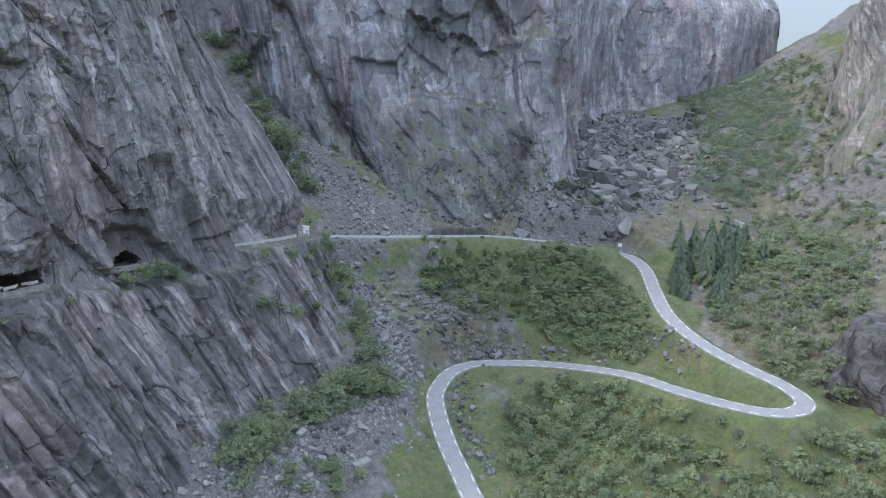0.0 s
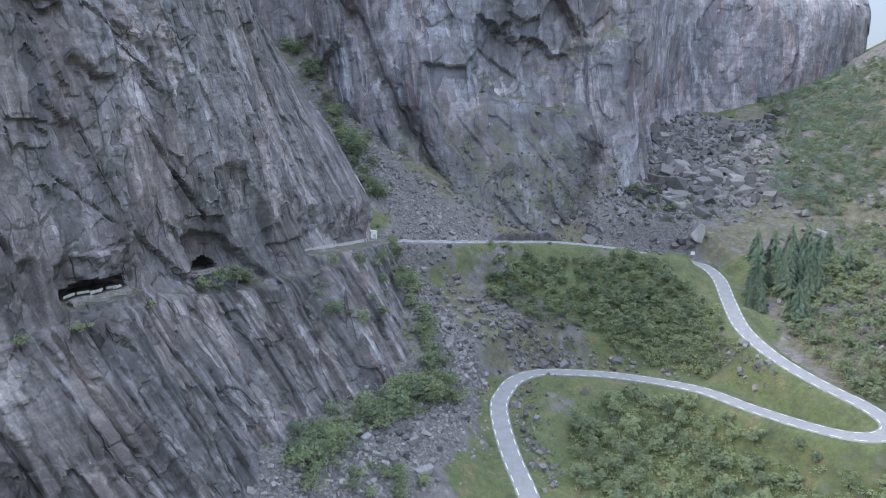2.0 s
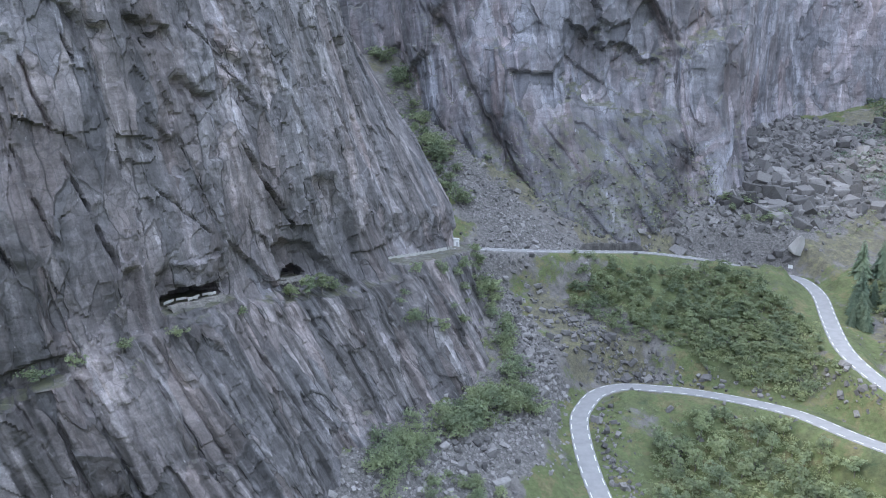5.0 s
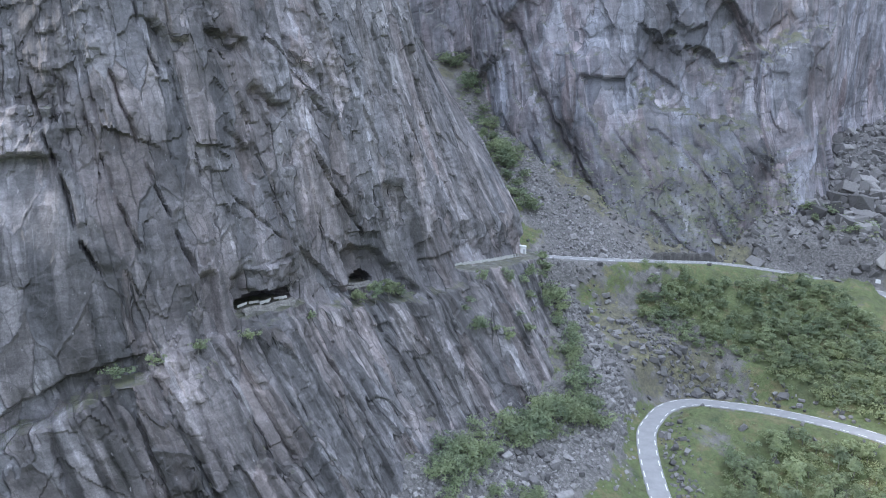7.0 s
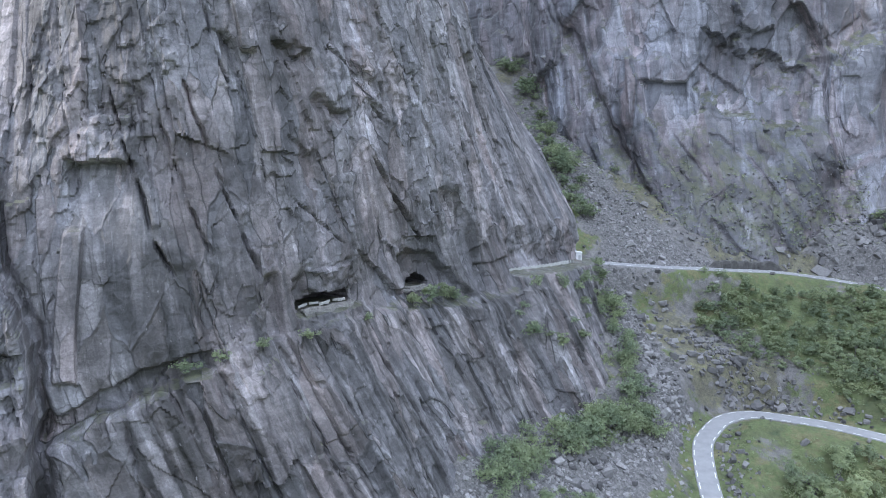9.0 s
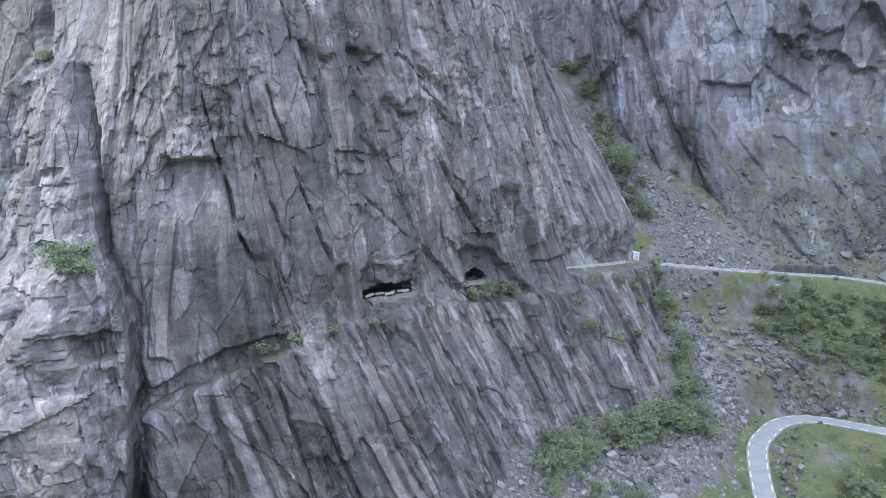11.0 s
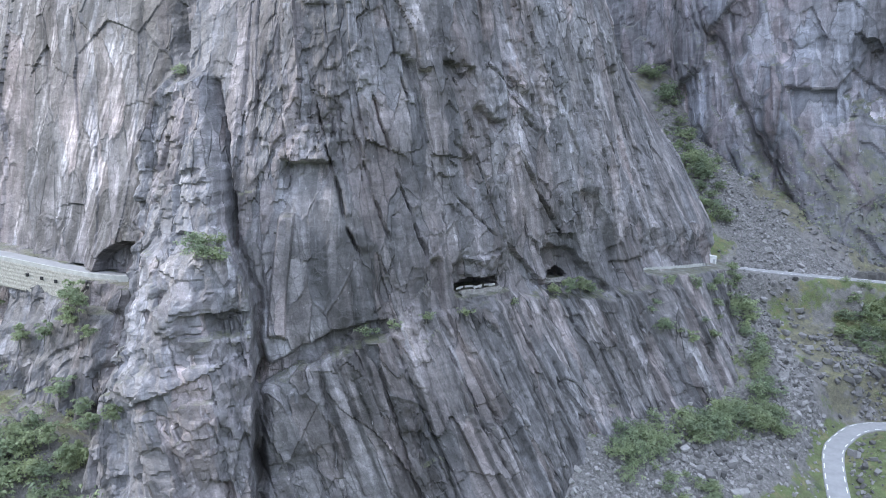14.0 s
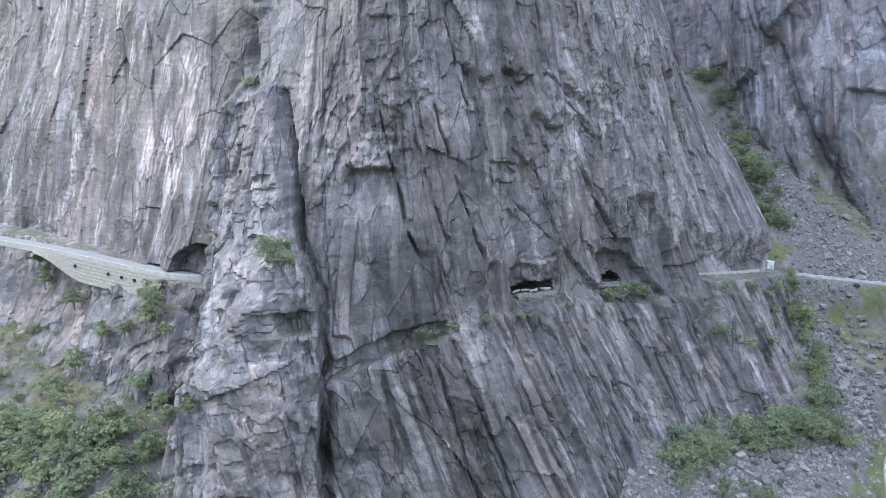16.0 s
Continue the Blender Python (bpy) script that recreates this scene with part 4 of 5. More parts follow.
# ---- stones ----
def stone_material():
    m, n, l, b = material("stone", 0.9)
    pos = n.new("ShaderNodeNewGeometry").outputs["Position"]
    isle = n.new("ShaderNodeNewGeometry").outputs["Random Per Island"]
    own = n.new("ShaderNodeObjectInfo").outputs["Random"]
    add = n.new("ShaderNodeMath")
    add.operation = "ADD"
    l.new(isle, add.inputs[0])
    l.new(own, add.inputs[1])
    tone = ramp(n, l, half(n, l, add.outputs[0]), [(0.1, (0.07, 0.068, 0.07)), (0.5, (0.17, 0.165, 0.168)), (0.9, (0.29, 0.282, 0.284))])
    grain = ramp(n, l, noise_node(n, l, pos, 1.4, 6, 0.7), [(0.3, 0.32), (0.7, 0.68)])
    col = mix(n, l, 0.6, tone, grain, "OVERLAY")
    moss = ramp(n, l, noise_node(n, l, pos, 0.5, 5, 0.7), [(0.58, 0.0), (0.68, 0.6)])
    l.new(mix(n, l, moss, col, (0.09, 0.095, 0.06)), b.inputs["Base Color"])
    bump(n, l, b, noise_node(n, l, pos, 2.5, 6, 0.7), 0.6, 0.15)
    return m


STONE = stone_material()
rng = np.random.RandomState(5)


def stone_shape(seed, flat=0.7, points=16):
    """An angular block: the hull of random points, sunk at its base."""
    r = np.random.RandomState(seed)
    p = np.array([(x, y, z) for x in (-1, 1) for y in (-1, 1) for z in (-1, 1)]) * r.uniform(0.45, 0.95, (8, 3))
    q = r.normal(size=(points - 10, 3))
    p = np.concatenate([p, q / np.linalg.norm(q, axis=1)[:, None] * r.uniform(0.7, 1.15, (points - 10, 1))]) * [1, r.uniform(0.55, 0.95), flat * r.uniform(0.7, 1.2)]
    bm = bmesh.new()
    vs = [bm.verts.new(q) for q in p]
    made = bmesh.ops.convex_hull(bm, input=vs)
    bmesh.ops.delete(bm, geom=list({v for v in made["geom_unused"] + made["geom_interior"] if isinstance(v, bmesh.types.BMVert)}), context="VERTS")
    bmesh.ops.triangulate(bm, faces=bm.faces[:])
    return bm


STONE_SHAPES = [stone_shape(k) for k in range(12)]
STONE_MESHES = []
for bm in STONE_SHAPES:
    fine = bm.copy()
    bmesh.ops.bevel(fine, geom=fine.edges[:], offset=0.03, segments=1, affect="EDGES")
    STONE_MESHES.append(solid("boulder", fine, STONE))
STONE_ARRAYS = [(np.array([v.co[:] for v in bm.verts]), np.array([[v.index for v in f.verts] for f in bm.faces])) for bm in STONE_SHAPES if not bm.verts.index_update()]


def pile(name, places, sizes, label):
    """Many stones as one object."""
    V, F, n = [], [], 0
    for (x, y, z), size in zip(places, sizes):
        v, f = STONE_ARRAYS[rng.randint(12)]
        turn = np.array(Euler(rng.uniform(-1.2, 1.2, 3) + [0, 0, rng.uniform(0, 6.3)]).to_matrix())
        V.append(v @ turn.T * size + [x, y, z + 0.15 * size])
        F.append(f + n)
        n += len(v)
    ob = new(name, mesh_from(name, np.concatenate(V), np.concatenate(F), STONE))
    return tagged(ob, label, "stones", kind="stuff")


def spread(line, width, count):
    """Random places beside a line."""
    p, _, _ = spline([(x, y) for x, y in line], 200)
    q = p[rng.randint(200, size=count)] + rng.normal(size=(count, 2)) * width * 0.6
    return q[to_road(q[:, 0], q[:, 1])[0] > 4.2]


def on_ground(q, sink=0.0):
    return np.column_stack([q, ground_height(q[:, 0], q[:, 1]) - sink])


for (line, width), count, size in zip(SCREE, (2000, 3000, 3200, 2000, 300, 250, 900), (0.5, 0.46, 0.4, 1.5, 0.45, 0.42, 1.6)):
    q = spread(line, width, count)
    pile("scree", on_ground(q), size * rng.lognormal(-0.2, 0.55, len(q)), "loose angular grey scree stones on the slope")
q = np.concatenate([spread([(8, 222), (14, 190), (20, 165)], 6, 90), spread([(-2, 250), (20, 240), (50, 236)], 7, 260), spread([(100, 240), (120, 260), (140, 290)], 14, 160), spread([(150, 240), (180, 270)], 16, 300), spread([(-30, 305), (20, 316), (70, 335)], 18, 700), spread([(180, 320), (220, 400)], 24, 250), spread([(90, 210), (84, 228)], 5, 60), spread([(-205, 30), (-170, 34), (-140, 40)], 10, 420)])
q = np.concatenate([q, spread([(4, 252), (16, 242), (30, 240)], 8, 260), spread([(8, 225), (13, 195), (18, 172)], 5, 140), spread([(30, 205), (60, 222), (84, 200)], 12, 40), spread([(86, 232), (98, 205)], 6, 50), spread([(140, 250), (132, 232), (150, 262)], 8, 260)])
slab_i, slab_j = np.nonzero((far[5] > 4.3) & (far[5] < 8.8) & (far[3] > 50) & (far[3] < 92))
slab_at = np.stack([far[1][slab_i, slab_j], far[2][slab_i, slab_j], far[3][slab_i, slab_j]], -1)


def on_slab(count, high):
    """Random places on the low-angle slabs, rarer towards the top."""
    p = slab_at[rng.randint(len(slab_at), size=count)]
    return p[(p[:, 2] < 50 + high * rng.uniform(0.1, 1, count) ** 1.5) & (p[:, 2] > ground_height(p[:, 0], p[:, 1]) - 0.3)]


p = on_slab(2600, 42)
pile("slab_stones", p, 0.55 * rng.lognormal(-0.2, 0.5, len(p)), "grey stones caught on the slabs below the rock wall")
pile("field_stones", on_ground(q), 0.7 * rng.lognormal(-0.2, 0.5, len(q)), "scattered grey stones in grass and moss")


bm = STONE_SHAPES[3].copy()
for v in bm.verts:
    if v.co.z > 0:
        v.co.x, v.co.y, v.co.z = 0.42 * v.co.x + 0.1, 0.4 * v.co.y, 1.15 * v.co.z
bmesh.ops.bevel(bm, geom=bm.edges[:], offset=0.03, segments=1, affect="EDGES")
PALE_BLOCK = solid("boulder", bm, STONE)
PALE_BLOCK.materials[0] = plain_material("pale_stone", (0.27, 0.265, 0.26), (0.40, 0.39, 0.385), 0.8, 0.9, 0.5, 0.1)
CUT_ROCK = plain_material("cut_rock", (0.05, 0.048, 0.048), (0.13, 0.125, 0.12), 0.5, 0.9, 0.8, 0.3)


def boulder(x, y, size, mesh, turn=(0, 0, 0), label="angular grey boulder lying on the slope", group="boulders", stretch=(1, 1, 1)):
    ob = tagged(new("boulder", STONE_MESHES[mesh]), label, "boulder", group)
    ob.matrix_world = pose(x, y, float(ground_height(np.array([x]), np.array([y]))[0]) + 0.2 * size * stretch[2], *turn) @ Matrix.Diagonal((size * stretch[0], size * stretch[1], size * stretch[2], 1))
    return ob


boulder(99.5, 321.5, 6.0, 3, (6, 8, 30), "large pale pointed boulder beside the upper bend", "", (0.85, 0.8, 1.7)).data = PALE_BLOCK
boulder(92, 322.5, 2.6, 5, (0, 0, 10), "grey boulder leaning at the upper bend", "")
boulder(-15, 162, 2.7, 1, (5, 0, 40), "broad pale flat-topped boulder in the scree", "", (1.2, 0.9, 0.8))
boulder(33, 202, 2.0, 2, (0, 10, 20), "split grey boulder standing in the meadow", "")
boulder(34.5, 199.5, 1.9, 6, (0, 0, 70), "lower half of a split grey boulder", "")
for line, width, count, low, high in (([(76, 338), (104, 362), (136, 395)], 17, 74, 2.4, 7.5), ([(-14, 196), (-22, 172), (-30, 155)], 9, 64, 0.8, 2.2), ([(-8, 247), (0, 236), (10, 246)], 8, 40, 1.0, 2.8), ([(-10, 262), (-16, 240), (-4, 222)], 6, 52, 0.9, 2.3), ([(120, 385), (160, 450), (200, 560)], 24, 28, 2.0, 6.5), ([(150, 335), (170, 350)], 16, 10, 1.5, 3.5), ([(240, 560), (320, 660)], 25, 14, 2.5, 6.0), ([(48, 234), (60, 231), (68, 226)], 2.5, 14, 0.8, 1.6), ([(96, 222), (90, 212)], 5, 8, 0.8, 2.0)):
    for x, y in spread(line, width, count):
        boulder(x, y, rng.uniform(low, high) * rng.uniform(0.6, 1), rng.randint(12), rng.uniform(-20, 20, 3) + [0, 0, rng.uniform(0, 360)])

# rock cutting behind the upper road
cut = piece_of_road(run_at(9, 284), run_at(36, 306), 60)
wig = fbm(np.linspace(0, 9, 60), np.zeros(60) + 3, 3)
_, side = frame_of(cut)
high = (3.4 + 1.2 * wig) * bell(np.linspace(0, 1, 60), 0.12, 0.9, 0.12)
rows = [np.column_stack([cut[:, :2] - side * (3.6 + w + 0.5 * fbm(np.linspace(0, 16, 60), np.zeros(60) + w, 3))[:, None], cut[:, 2] - 0.3 + f * high]) for f, w in ((0, 0.0), (0.3, 0.15), (0.6, 0.2), (0.9, 0.5), (1.0, 1.6), (0.7, 4.5), (-0.2, 7))]
R = np.stack(rows, 1)
tagged(sheet("rock_cutting", R[..., 0], R[..., 1], R[..., 2], CUT_ROCK), "dark blasted rock face beside the upper road", "rock", kind="structure")


# rock mass that leans over the lower hairpin
def rock_mass(name, centre, radii, seed, label):
    lat, lon = np.meshgrid(np.linspace(-0.25, math.pi / 2, 60), np.linspace(0, 2 * math.pi, 121), indexing="ij")
    r = 1 + 0.14 * fbm(lon * 1.2 + seed, lat * 2, 4)
    X, Y, Z = radii[0] * np.cos(lat) * np.cos(lon) * r, radii[1] * np.cos(lat) * np.sin(lon) * r, radii[2] * np.sin(lat) * r
    d = joints(lon * radii[0], Z, 30, 6, 14, 1.6, 0.8, seed) + joints(lon * radii[0], Z, 14, 2, 5, 0.3, 0.3, seed + 1)
    d = d * smooth(0, 0.12, lon) * smooth(6.283, 6.16, lon)
    X, Y = X + d * np.cos(lat) * np.cos(lon), Y + d * np.cos(lat) * np.sin(lon)
    X[:, -1], Y[:, -1], Z[:, -1] = X[:, 0], Y[:, 0], Z[:, 0]
    ob = sheet(name, X[:, ::-1] + centre[0], Y[:, ::-1] + centre[1], Z[:, ::-1] + centre[2], ROCK, along=lon[:, ::-1] * radii[0], up=Z[:, ::-1], tone=np.full(X.shape, 0.42))
    return tagged(ob, label, "rock")


rock_mass("rock_outcrop", (153, 186, 6), (31, 30, 38), 31, "steep grey rock outcrop with shrubs beside the hairpin")

# ---- plants ----
def leaf_material(name, low, high):
    m, n, l, b = material(name, 0.7)
    own = n.new("ShaderNodeObjectInfo").outputs["Random"]
    isle = n.new("ShaderNodeNewGeometry").outputs["Random Per Island"]
    pos = n.new("ShaderNodeNewGeometry").outputs["Position"]
    base = ramp(n, l, noise_node(n, l, pos, 0.10, 3), [(0.35, low), (0.65, high)])
    shade = n.new("ShaderNodeMath")
    shade.operation = "ADD"
    l.new(own, shade.inputs[0])
    l.new(isle, shade.inputs[1])
    col = mix(n, l, 0.7, base, ramp(n, l, half(n, l, shade.outputs[0]), [(0.1, 0.34), (0.9, 0.70)]), "OVERLAY")
    l.new(col, b.inputs["Base Color"])
    b.inputs["Specular IOR Level"].default_value = 0.15
    thin = n.new("ShaderNodeBsdfTranslucent")
    l.new(col, thin.inputs["Color"])
    both = n.new("ShaderNodeMixShader")
    both.inputs[0].default_value = 0.45
    l.new(b.outputs[0], both.inputs[1])
    l.new(thin.outputs[0], both.inputs[2])
    l.new(both.outputs[0], n["Material Output"].inputs["Surface"])
    return m


LEAF = leaf_material("birch_leaves", (0.20, 0.25, 0.17), (0.295, 0.34, 0.20))
SCRUB = leaf_material("scrub_leaves", (0.20, 0.24, 0.155), (0.28, 0.31, 0.17))
DARK_LEAF = leaf_material("spruce_and_far_scrub", (0.145, 0.205, 0.16), (0.205, 0.26, 0.185))
BARK = plain_material("bark", (0.10, 0.095, 0.085), (0.26, 0.25, 0.235), 2.0)


def leaves(r, centres, radii, count, size):
    """Small bent leaf sprays spread over balls, as vertices and faces."""
    k = r.randint(len(centres), size=count)
    w = r.normal(size=(count, 3))
    w /= np.linalg.norm(w, axis=1)[:, None]
    w[:, 2] = np.abs(w[:, 2]) * 0.9 - 0.25
    at = centres[k] + w * radii[k][:, None] * r.uniform(0.55, 1.08, (count, 1)) * [1, 1, 0.8]
    n = w + [0, 0, 0.6] + 0.3 * r.normal(size=(count, 3))
    n /= np.linalg.norm(n, axis=1)[:, None]
    a = np.cross(n, r.normal(size=(count, 3)))
    a /= np.linalg.norm(a, axis=1)[:, None]
    b = np.cross(n, a)
    s = size * r.uniform(0.6, 1.3, (count, 1))
    v = np.stack([at - a * s, at + b * s * 0.6 + n * s * 0.2, at + a * s, at - b * s * 0.6 + n * s * 0.15], 1).reshape(-1, 3)
    return v, np.arange(4 * count).reshape(-1, 4)


def limb(bm, p, q, r0, r1):
    d = Vector(q) - Vector(p)
    made = bmesh.ops.create_cone(bm, cap_ends=False, segments=6, radius1=r0, radius2=r1, depth=d.length)
    bmesh.ops.transform(bm, matrix=Matrix.Translation((Vector(p) + Vector(q)) / 2) @ d.to_track_quat("Z", "Y").to_matrix().to_4x4(), verts=made["verts"])


def birch(seed, height, spread_, count, name, label):
    r = np.random.RandomState(seed)
    tree = tagged(new(name), label, "tree" if name == "birch_tree" else "bush", "trees and bushes in the valley")
    bm = bmesh.new()
    tops = []
    limb(bm, (0, 0, -0.5), (r.normal() * 0.2, r.normal() * 0.2, height * 0.45), 0.028 * height, 0.018 * height)
    for k in range(7):
        a = k * 2.4 + r.uniform(-0.4, 0.4)
        z0 = height * r.uniform(0.12, 0.45)
        q = (math.cos(a) * spread_ * r.uniform(0.3, 0.75), math.sin(a) * spread_ * r.uniform(0.3, 0.75), height * r.uniform(0.4, 0.8))
        limb(bm, (0, 0, z0), q, 0.012 * height, 0.004 * height)
        tops.append(q)
    part("trunk", solid("trunk", bm, BARK), tree)
    c = np.array([(x_ * 0.9, y_ * 0.9, z_ * 0.85) for x_, y_, z_ in tops] + [(r.normal() * 0.15 * spread_, r.normal() * 0.15 * spread_, height * 0.82), (0, 0, height * 0.55)] + [(r.normal() * 0.4 * spread_, r.normal() * 0.4 * spread_, height * r.uniform(0.25, 0.8)) for _ in range(14)])
    v, f = leaves(r, c, r.uniform(0.24, 0.44, len(c)) * spread_, count, 0.25 * (height / 5) ** 0.5)
    part("crown", mesh_from("crown", v, f, LEAF), tree)
    return tree


def spruce(seed, height):
    r = np.random.RandomState(seed)
    tree = tagged(new("spruce_tree"), "dark green spruce tree with drooping branches", "tree", "spruces above the upper bend")
    bm = bmesh.new()
    limb(bm, (0, 0, -0.5), (0, 0, height), 0.02 * height, 0.003 * height)
    part("trunk", solid("trunk", bm, BARK), tree)
    V, F, n = [], [], 0
    for k in range(26):
        f = k / 25.0
        z, reach = height * (0.06 + 0.92 * f), height * 0.30 * (1 - f) ** 0.7 + 0.2
        for j in range(int(13 - 6 * f)):
            a = j * 6.283 / int(13 - 6 * f) + r.uniform(-0.4, 0.4)
            l_ = reach * r.uniform(0.7, 1.15)
            out, sd = np.array([math.cos(a), math.sin(a), 0]), np.array([-math.sin(a), math.cos(a), 0])
            drop = l_ * r.uniform(0.25, 0.5)
            w = 0.22 * l_ + 0.1
            base = np.array([0, 0, z])
            for t0, t1, s0, s1 in ((0.1, 0.55, 0.5, 1.0), (0.5, 1.0, 1.0, 0.15)):
                p0, p1 = base + out * l_ * t0 - [0, 0, drop * t0 ** 2], base + out * l_ * t1 - [0, 0, drop * t1 ** 2]
                V += [p0 - sd * w * s0 - [0, 0, 0.15 * w], p0 + sd * w * s0 - [0, 0, 0.15 * w], p1 + sd * w * s1 - [0, 0, 0.3 * w], p1 - sd * w * s1 - [0, 0, 0.3 * w]]
                F.append([n, n + 1, n + 2, n + 3])
                n += 4
    part("crown", mesh_from("crown", np.array(V), F, DARK_LEAF), tree)
    return tree


def put_tree(first, x, y, z, size):
    m = pose(x, y, z, rng.uniform(-4, 4), rng.uniform(-4, 4), rng.uniform(0, 360))
    ob = copy_thing(first, m)
    ob.scale = (size * rng.uniform(0.85, 1.15), size * rng.uniform(0.85, 1.15), size * rng.uniform(0.85, 1.15))
    return ob


BIRCHES = [birch(40 + k, 6.6, 2.9, 820, "birch_tree", "green birch tree with a rounded leafy crown") for k in range(5)]
BUSHES = [birch(60 + k, 3.0, 2.0, 400, "leafy_bush", "low green leafy bush on rocky ground") for k in range(4)]
for i, b_ in enumerate(BIRCHES):
    b_.matrix_world = pose(*on_ground(np.array([[46 + 7 * i, 258.0 + 3 * i]]))[0])
for i, b_ in enumerate(BUSHES):
    b_.matrix_world = pose(*on_ground(np.array([[-30 + 2 * i, 180.0 + 3 * i]]))[0])
def inside(x, y, ring):
    hit = np.zeros(np.shape(x), bool)
    for (ax, ay), (bx, by) in zip(ring, ring[1:] + ring[:1]):
        hit ^= ((ay > y) != (by > y)) & (x < (bx - ax) * (y - ay) / (by - ay + 1e-9) + ax)
    return hit


def spots(ring, apart, keep=1.0):
    """Places inside a ring, about that far apart, thinned in clumps and kept off the road."""
    xs, ys = [p[0] for p in ring], [p[1] for p in ring]
    gx_, gy_ = np.meshgrid(np.arange(min(xs), max(xs), apart), np.arange(min(ys), max(ys), apart))
    q = np.column_stack([gx_.ravel(), gy_.ravel()]) + rng.uniform(-0.48, 0.48, (gx_.size, 2)) * apart
    good = inside(q[:, 0], q[:, 1], ring) & (to_road(q[:, 0], q[:, 1])[0] > 6.5) & (fbm(q[:, 0] / 14 + 3, q[:, 1] / 14, 3) * 0.9 + rng.uniform(-0.2, 0.2, len(q)) < keep - 0.3)
    return q[good]


UPPER_WOOD = [(-4, 260), (10, 276), (36, 289), (62, 297), (78, 293), (85, 276), (84, 258), (76, 248), (60, 243), (38, 245), (18, 250)]
YOUNG_WOOD = [(44, 243), (58, 232), (76, 222), (86, 228), (88, 256), (84, 270), (66, 258), (50, 252)]
LOWER_WOOD = [(27, 200), (40, 217), (62, 210), (84, 182), (96, 168), (122, 172), (150, 150), (110, 120), (60, 120), (24, 146), (26, 178)]
SIDE_WOOD = [(112, 292), (118, 262), (108, 240), (114, 205), (124, 180), (140, 200), (165, 235), (185, 290), (150, 310)]
RIGHT_SLOPE = [(130, 300), (170, 250), (215, 280), (270, 420), (330, 600), (240, 640), (190, 470), (160, 350)]
for x, y, z in on_ground(spots(LOWER_WOOD, 5.3, 1.05)):
    put_tree(BIRCHES[rng.randint(5)], x, y, z, rng.uniform(0.55, 1.15))
for x, y, z in on_ground(spread([(-186, 30), (-165, 34), (-142, 42), (-126, 50)], 7, 40)):
    put_tree(BIRCHES[rng.randint(5)], x, y, z, rng.uniform(0.6, 1.05))
THICKETS = [([(-44, 140), (-40, 156), (-36, 166)], 4, 32, 1.5), ([(-31, 174), (-23, 188), (-9, 201)], 4, 56, 1.8), ([(-34, 146), (-28, 150), (-20, 158)], 5, 14, 1.0), ([(-15, 206), (-20, 224), (-28, 246)], 3, 34, 1.6), ([(-46, 284), (-58, 310), (-76, 345)], 6, 40, 1.9), ([(-76, 345), (-92, 368), (-110, 392)], 8, 16, 2.4), ([(-36, 330), (0, 340), (36, 352)], 9, 14, 1.2),
            ([(-28, 158), (-20, 150)], 5, 8, 0.9), ([(-190, 36), (-150, 38), (-126, 46)], 9, 58, 1.9), ([(88, 342), (80, 350)], 8, 10, 1.8), ([(4, 262), (10, 280)], 8, 14, 1.0), ([(-185, 60), (-200, 62)], 5, 14, 1.8)]
for line, width, count, size in THICKETS:
    for x, y, z in on_ground(spread(line, width, count)):
        put_tree(BUSHES[rng.randint(4)], x, y, z, size * rng.uniform(0.6, 1.3))
SPRUCES = [spruce(80 + k, 15.5) for k in range(3)]
for i, s_ in enumerate(SPRUCES):
    s_.matrix_world = pose(*on_ground(np.array([[118 + 9 * i, 300.0 + 4 * i]]))[0])
for x, y, z in on_ground(np.concatenate([spread([(106, 276), (122, 278), (144, 296)], 11, 60), spread([(111, 250), (118, 256)], 3, 6)])):
    put_tree(SPRUCES[rng.randint(3)], x, y, z, rng.uniform(0.42, 1.1))


LEDGES = [(7.0, 83, 1.3), (7.1, 82, 1.35), (7.2, 81.5, 1.35), (7.3, 81.5, 1.3), (7.15, 83.5, 1.3), (7.3, 83, 1.2), (7.4, 80.5, 1.1), (10.1, 61.5, 1.2), (10.6, 63, 1.0), (11.3, 64.5, 1.0), (15.0, 61.2, 1.5), (15.35, 60.3, 1.6), (15.7, 60, 1.6), (16.0, 59.5, 1.4), (17.9, 58, 1.3), (18.5, 57, 1.3), (19.4, 54, 1.3), (6.4, 49, 1.4), (6.0, 46, 1.6),
          (3.9, 66, 2.0), (4.3, 65, 1.9), (4.1, 62, 1.6), (3.6, 58, 1.5), (3.2, 56, 1.6), (2.6, 62, 2.0), (4.6, 60, 1.4), (12.2, 64.5, 1.0), (13.6, 63, 0.8), (5.2, 120, 1.2), (2.2, 66, 2.0), (2.0, 70, 1.8), (3.0, 48, 2.0), (4.4, 48, 1.8), (4.9, 44, 1.6)]
LEDGES += [(rng.uniform(17.2, 20.9), rng.uniform(40, 55), rng.uniform(0.7, 1.4)) for _ in range(36)]
for k, z, size in LEDGES:
    x, y, z = near_at(k, z)
    ox, oy = (0.75, -0.6) if k > 8 else (0.15, -0.95)
    if size > 1.35:
        put_tree(BIRCHES[rng.randint(5)], x + ox * 0.9 * size, y + oy * 0.9 * size, z - 0.8, 0.6 * size)
    else:
        put_tree(BUSHES[rng.randint(4)], x + ox * 0.8 * size, y + oy * 0.8 * size, z - 0.4, size)

# woods too dense to count in the upper bend and on the far valley side, as one mass
V, F, n = [], [], 0
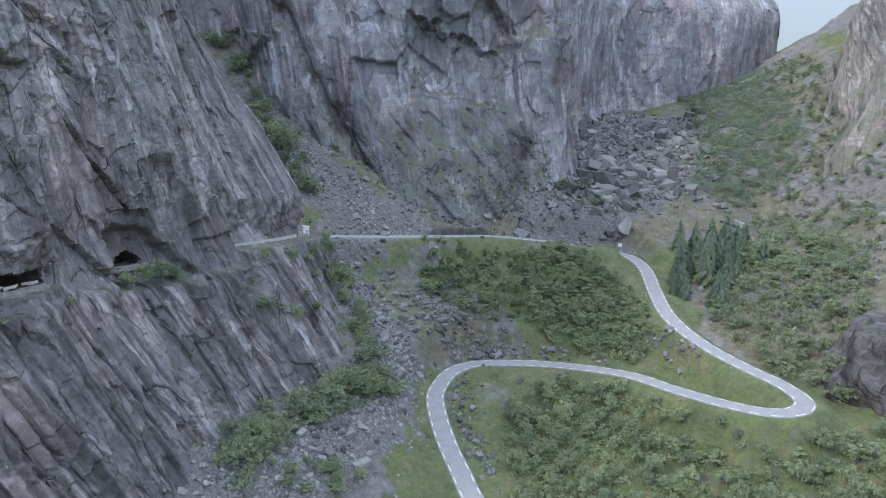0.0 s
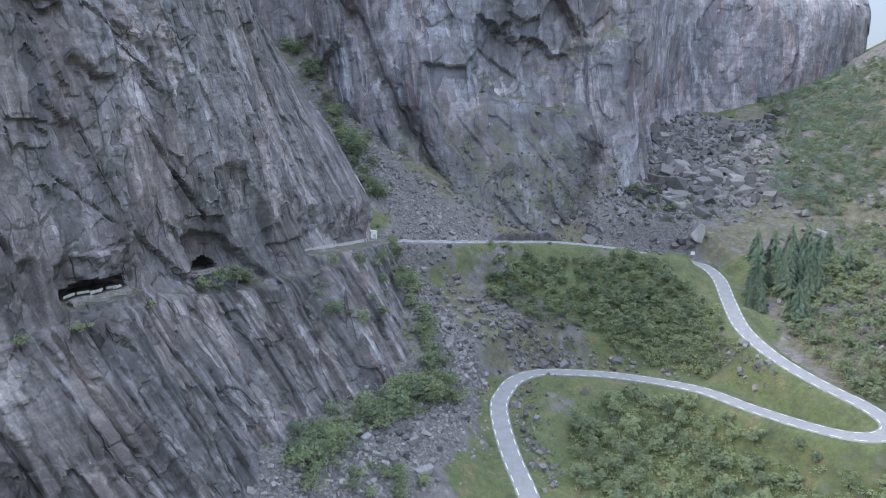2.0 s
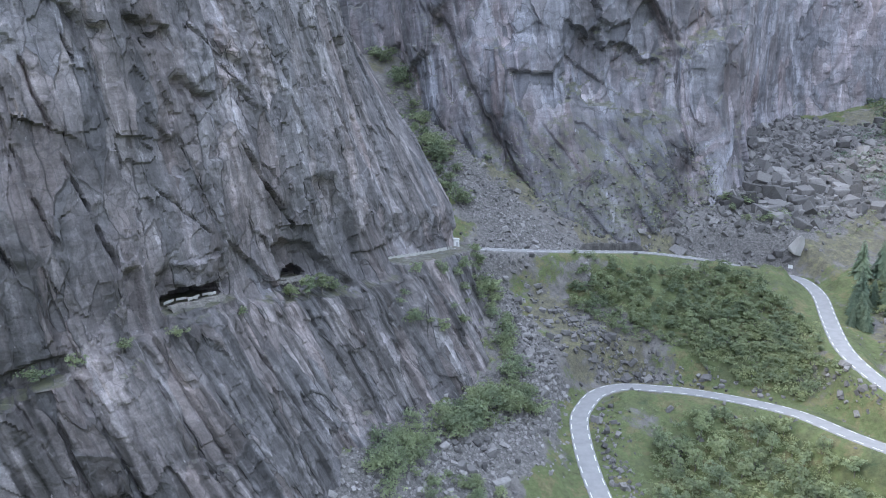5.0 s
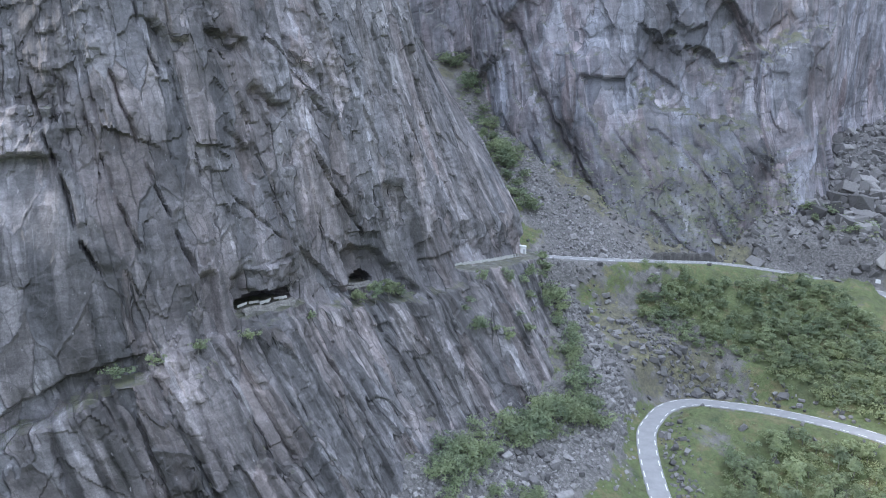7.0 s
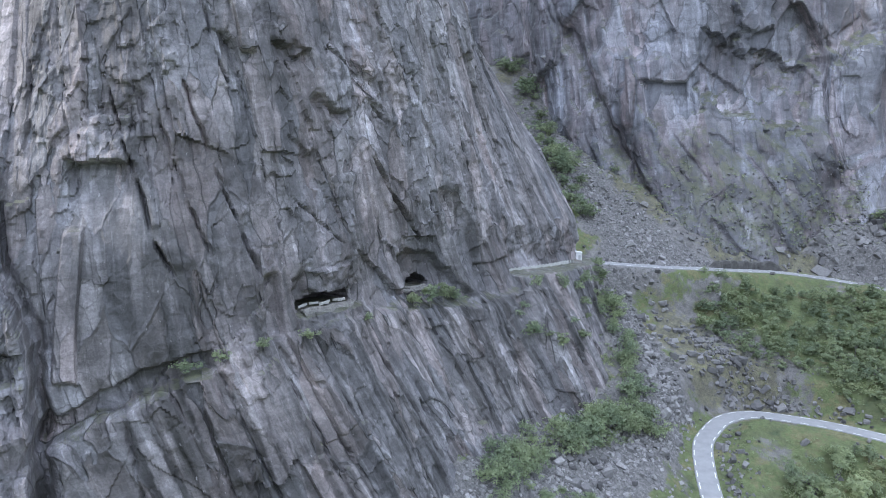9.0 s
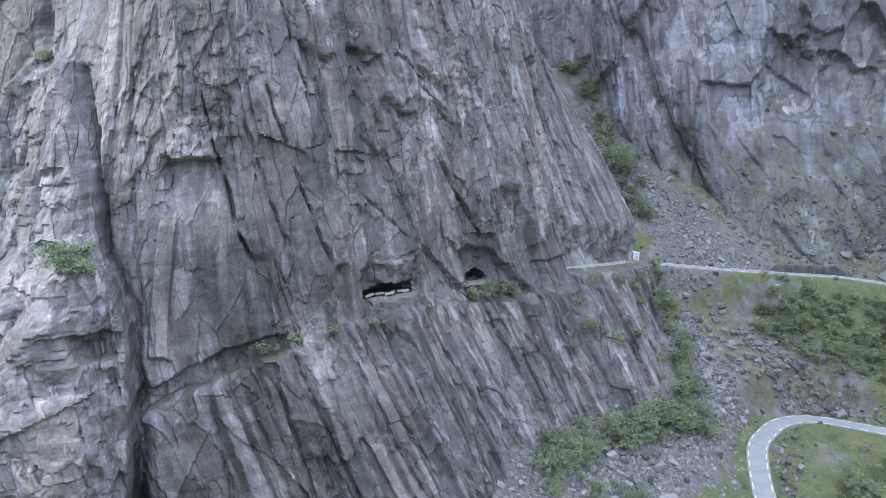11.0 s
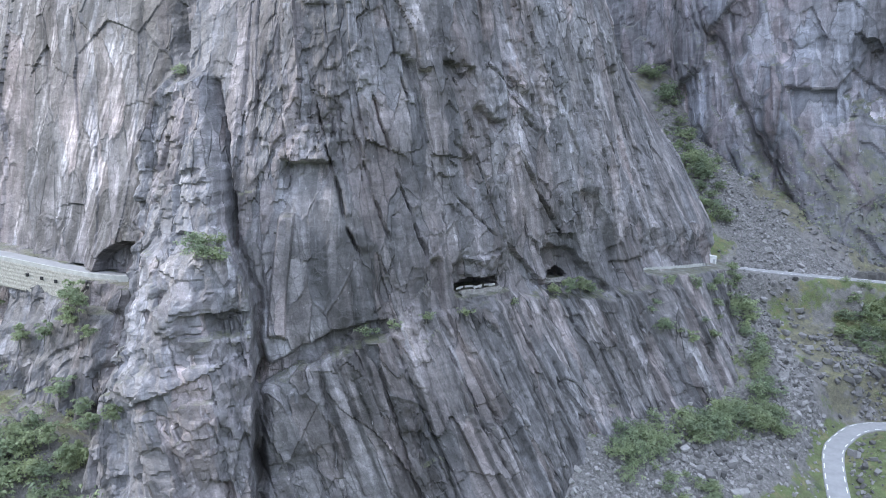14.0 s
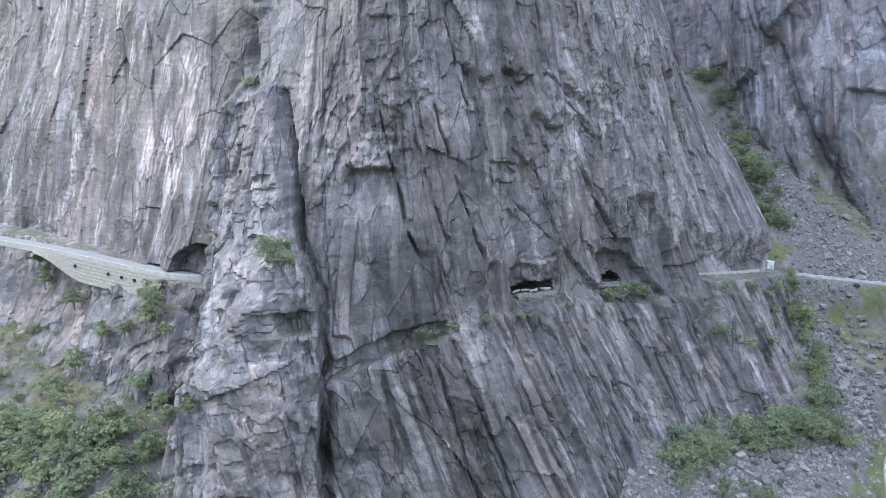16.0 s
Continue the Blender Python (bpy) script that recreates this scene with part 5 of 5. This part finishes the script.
for ring, apart, keep, size in ((UPPER_WOOD, 4.1, 1.0, 0.85), (YOUNG_WOOD, 4.0, 0.85, 0.55), (SIDE_WOOD, 5.4, 0.95, 1.0), (RIGHT_SLOPE, 9, 0.8, 0.95)):
    for x, y, z in on_ground(spots(ring, apart, keep)):
        s_ = size * rng.uniform(0.6, 1.25)
        c = np.array([(x + rng.normal() * 1.1 * s_, y + rng.normal() * 1.1 * s_, z + rng.uniform(1.2, 5.2) * s_) for _ in range(10)])
        v, f = leaves(rng, c, rng.uniform(0.8, 1.4, 10) * s_, 340, 0.37)
        V.append(v)
        F.append(f + n)
        n += len(v)
tagged(new("birch_wood", mesh_from("birch_wood", np.concatenate(V), np.concatenate(F), LEAF)), "green birch wood in the upper bend and on the valley side", "wood", kind="stuff")

# low scrub in one mass; upper valley's apart, leaf colour darkened for shade
zones = [(UPPER_WOOD, 4.2, 1.2, 1.4, 60), (YOUNG_WOOD, 3.2, 1.1, 1.9, 95), (LOWER_WOOD, 3.5, 1.4, 1.6, 70), (SIDE_WOOD, 4.4, 1.05, 1.6, 70),
         ([(-40, 170), (-16, 204), (-10, 196), (-34, 166)], 2.4, 0.9, 1.0, 80), ([(-24, 200), (-40, 250), (-34, 252), (-16, 206)], 2.6, 0.8, 0.9, 80), ([(-46, 282), (-56, 284), (-100, 360), (-80, 360)], 3.2, 0.9, 1.2, 80),
         ([(-30, 300), (70, 330), (84, 352), (40, 350), (-40, 330)], 4.2, 0.6, 0.8, 50), ([(-215, 40), (-215, 66), (-120, 58), (-120, 40)], 3.4, 0.9, 1.3, 90), ([(2, 262), (0, 244), (30, 238), (20, 252)], 3.2, 0.6, 0.7, 60),
         ([(12, 225), (14, 190), (24, 168), (28, 200), (40, 222)], 4.0, 0.6, 0.6, 50), ([(96, 200), (92, 222), (80, 232), (70, 230)], 3.5, 0.6, 0.6, 50), ([(90, 325), (150, 345), (160, 370), (100, 345)], 5.0, 0.6, 1.2, 60), ([(-60, 318), (60, 345), (50, 372), (-80, 362)], 3.8, 0.75, 0.95, 50)]
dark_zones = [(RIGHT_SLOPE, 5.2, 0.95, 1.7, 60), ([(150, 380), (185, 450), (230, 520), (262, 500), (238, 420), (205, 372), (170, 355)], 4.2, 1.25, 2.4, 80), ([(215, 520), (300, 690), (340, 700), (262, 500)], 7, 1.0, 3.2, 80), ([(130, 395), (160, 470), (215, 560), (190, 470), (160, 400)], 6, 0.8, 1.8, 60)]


def scrub_mass(name, rings, extra, leaf, label):
    V, F, n = [], [], 0
    at = [(p, size, count) for ring, apart, keep, size, count in rings for p in on_ground(spots(ring, apart, keep))] + [(p, 0.9, 50) for p in extra]
    for (x, y, z), size, count in at:
        s_ = size * rng.uniform(0.6, 1.3)
        c = np.array([(x, y, z + 0.6 * s_)] + [(x + rng.normal() * 0.7 * s_, y + rng.normal() * 0.7 * s_, z + rng.uniform(0.4, 1.3) * s_) for _ in range(4)])
        v, f = leaves(rng, c, rng.uniform(0.6, 1.0, 5) * s_, count, 0.14 * s_ + 0.06)
        V.append(v)
        F.append(f + n)
        n += len(v)
    tagged(new(name, mesh_from(name, np.concatenate(V), np.concatenate(F), leaf)), label, "scrub", kind="stuff")


scrub_mass("scrub", zones, on_slab(900, 44), SCRUB, "low green scrub of birch and willow between the stones")
scrub_mass("juniper_scrub", dark_zones, [], DARK_LEAF, "green scrub on the upper valley side, leaf colour darkened for shade")
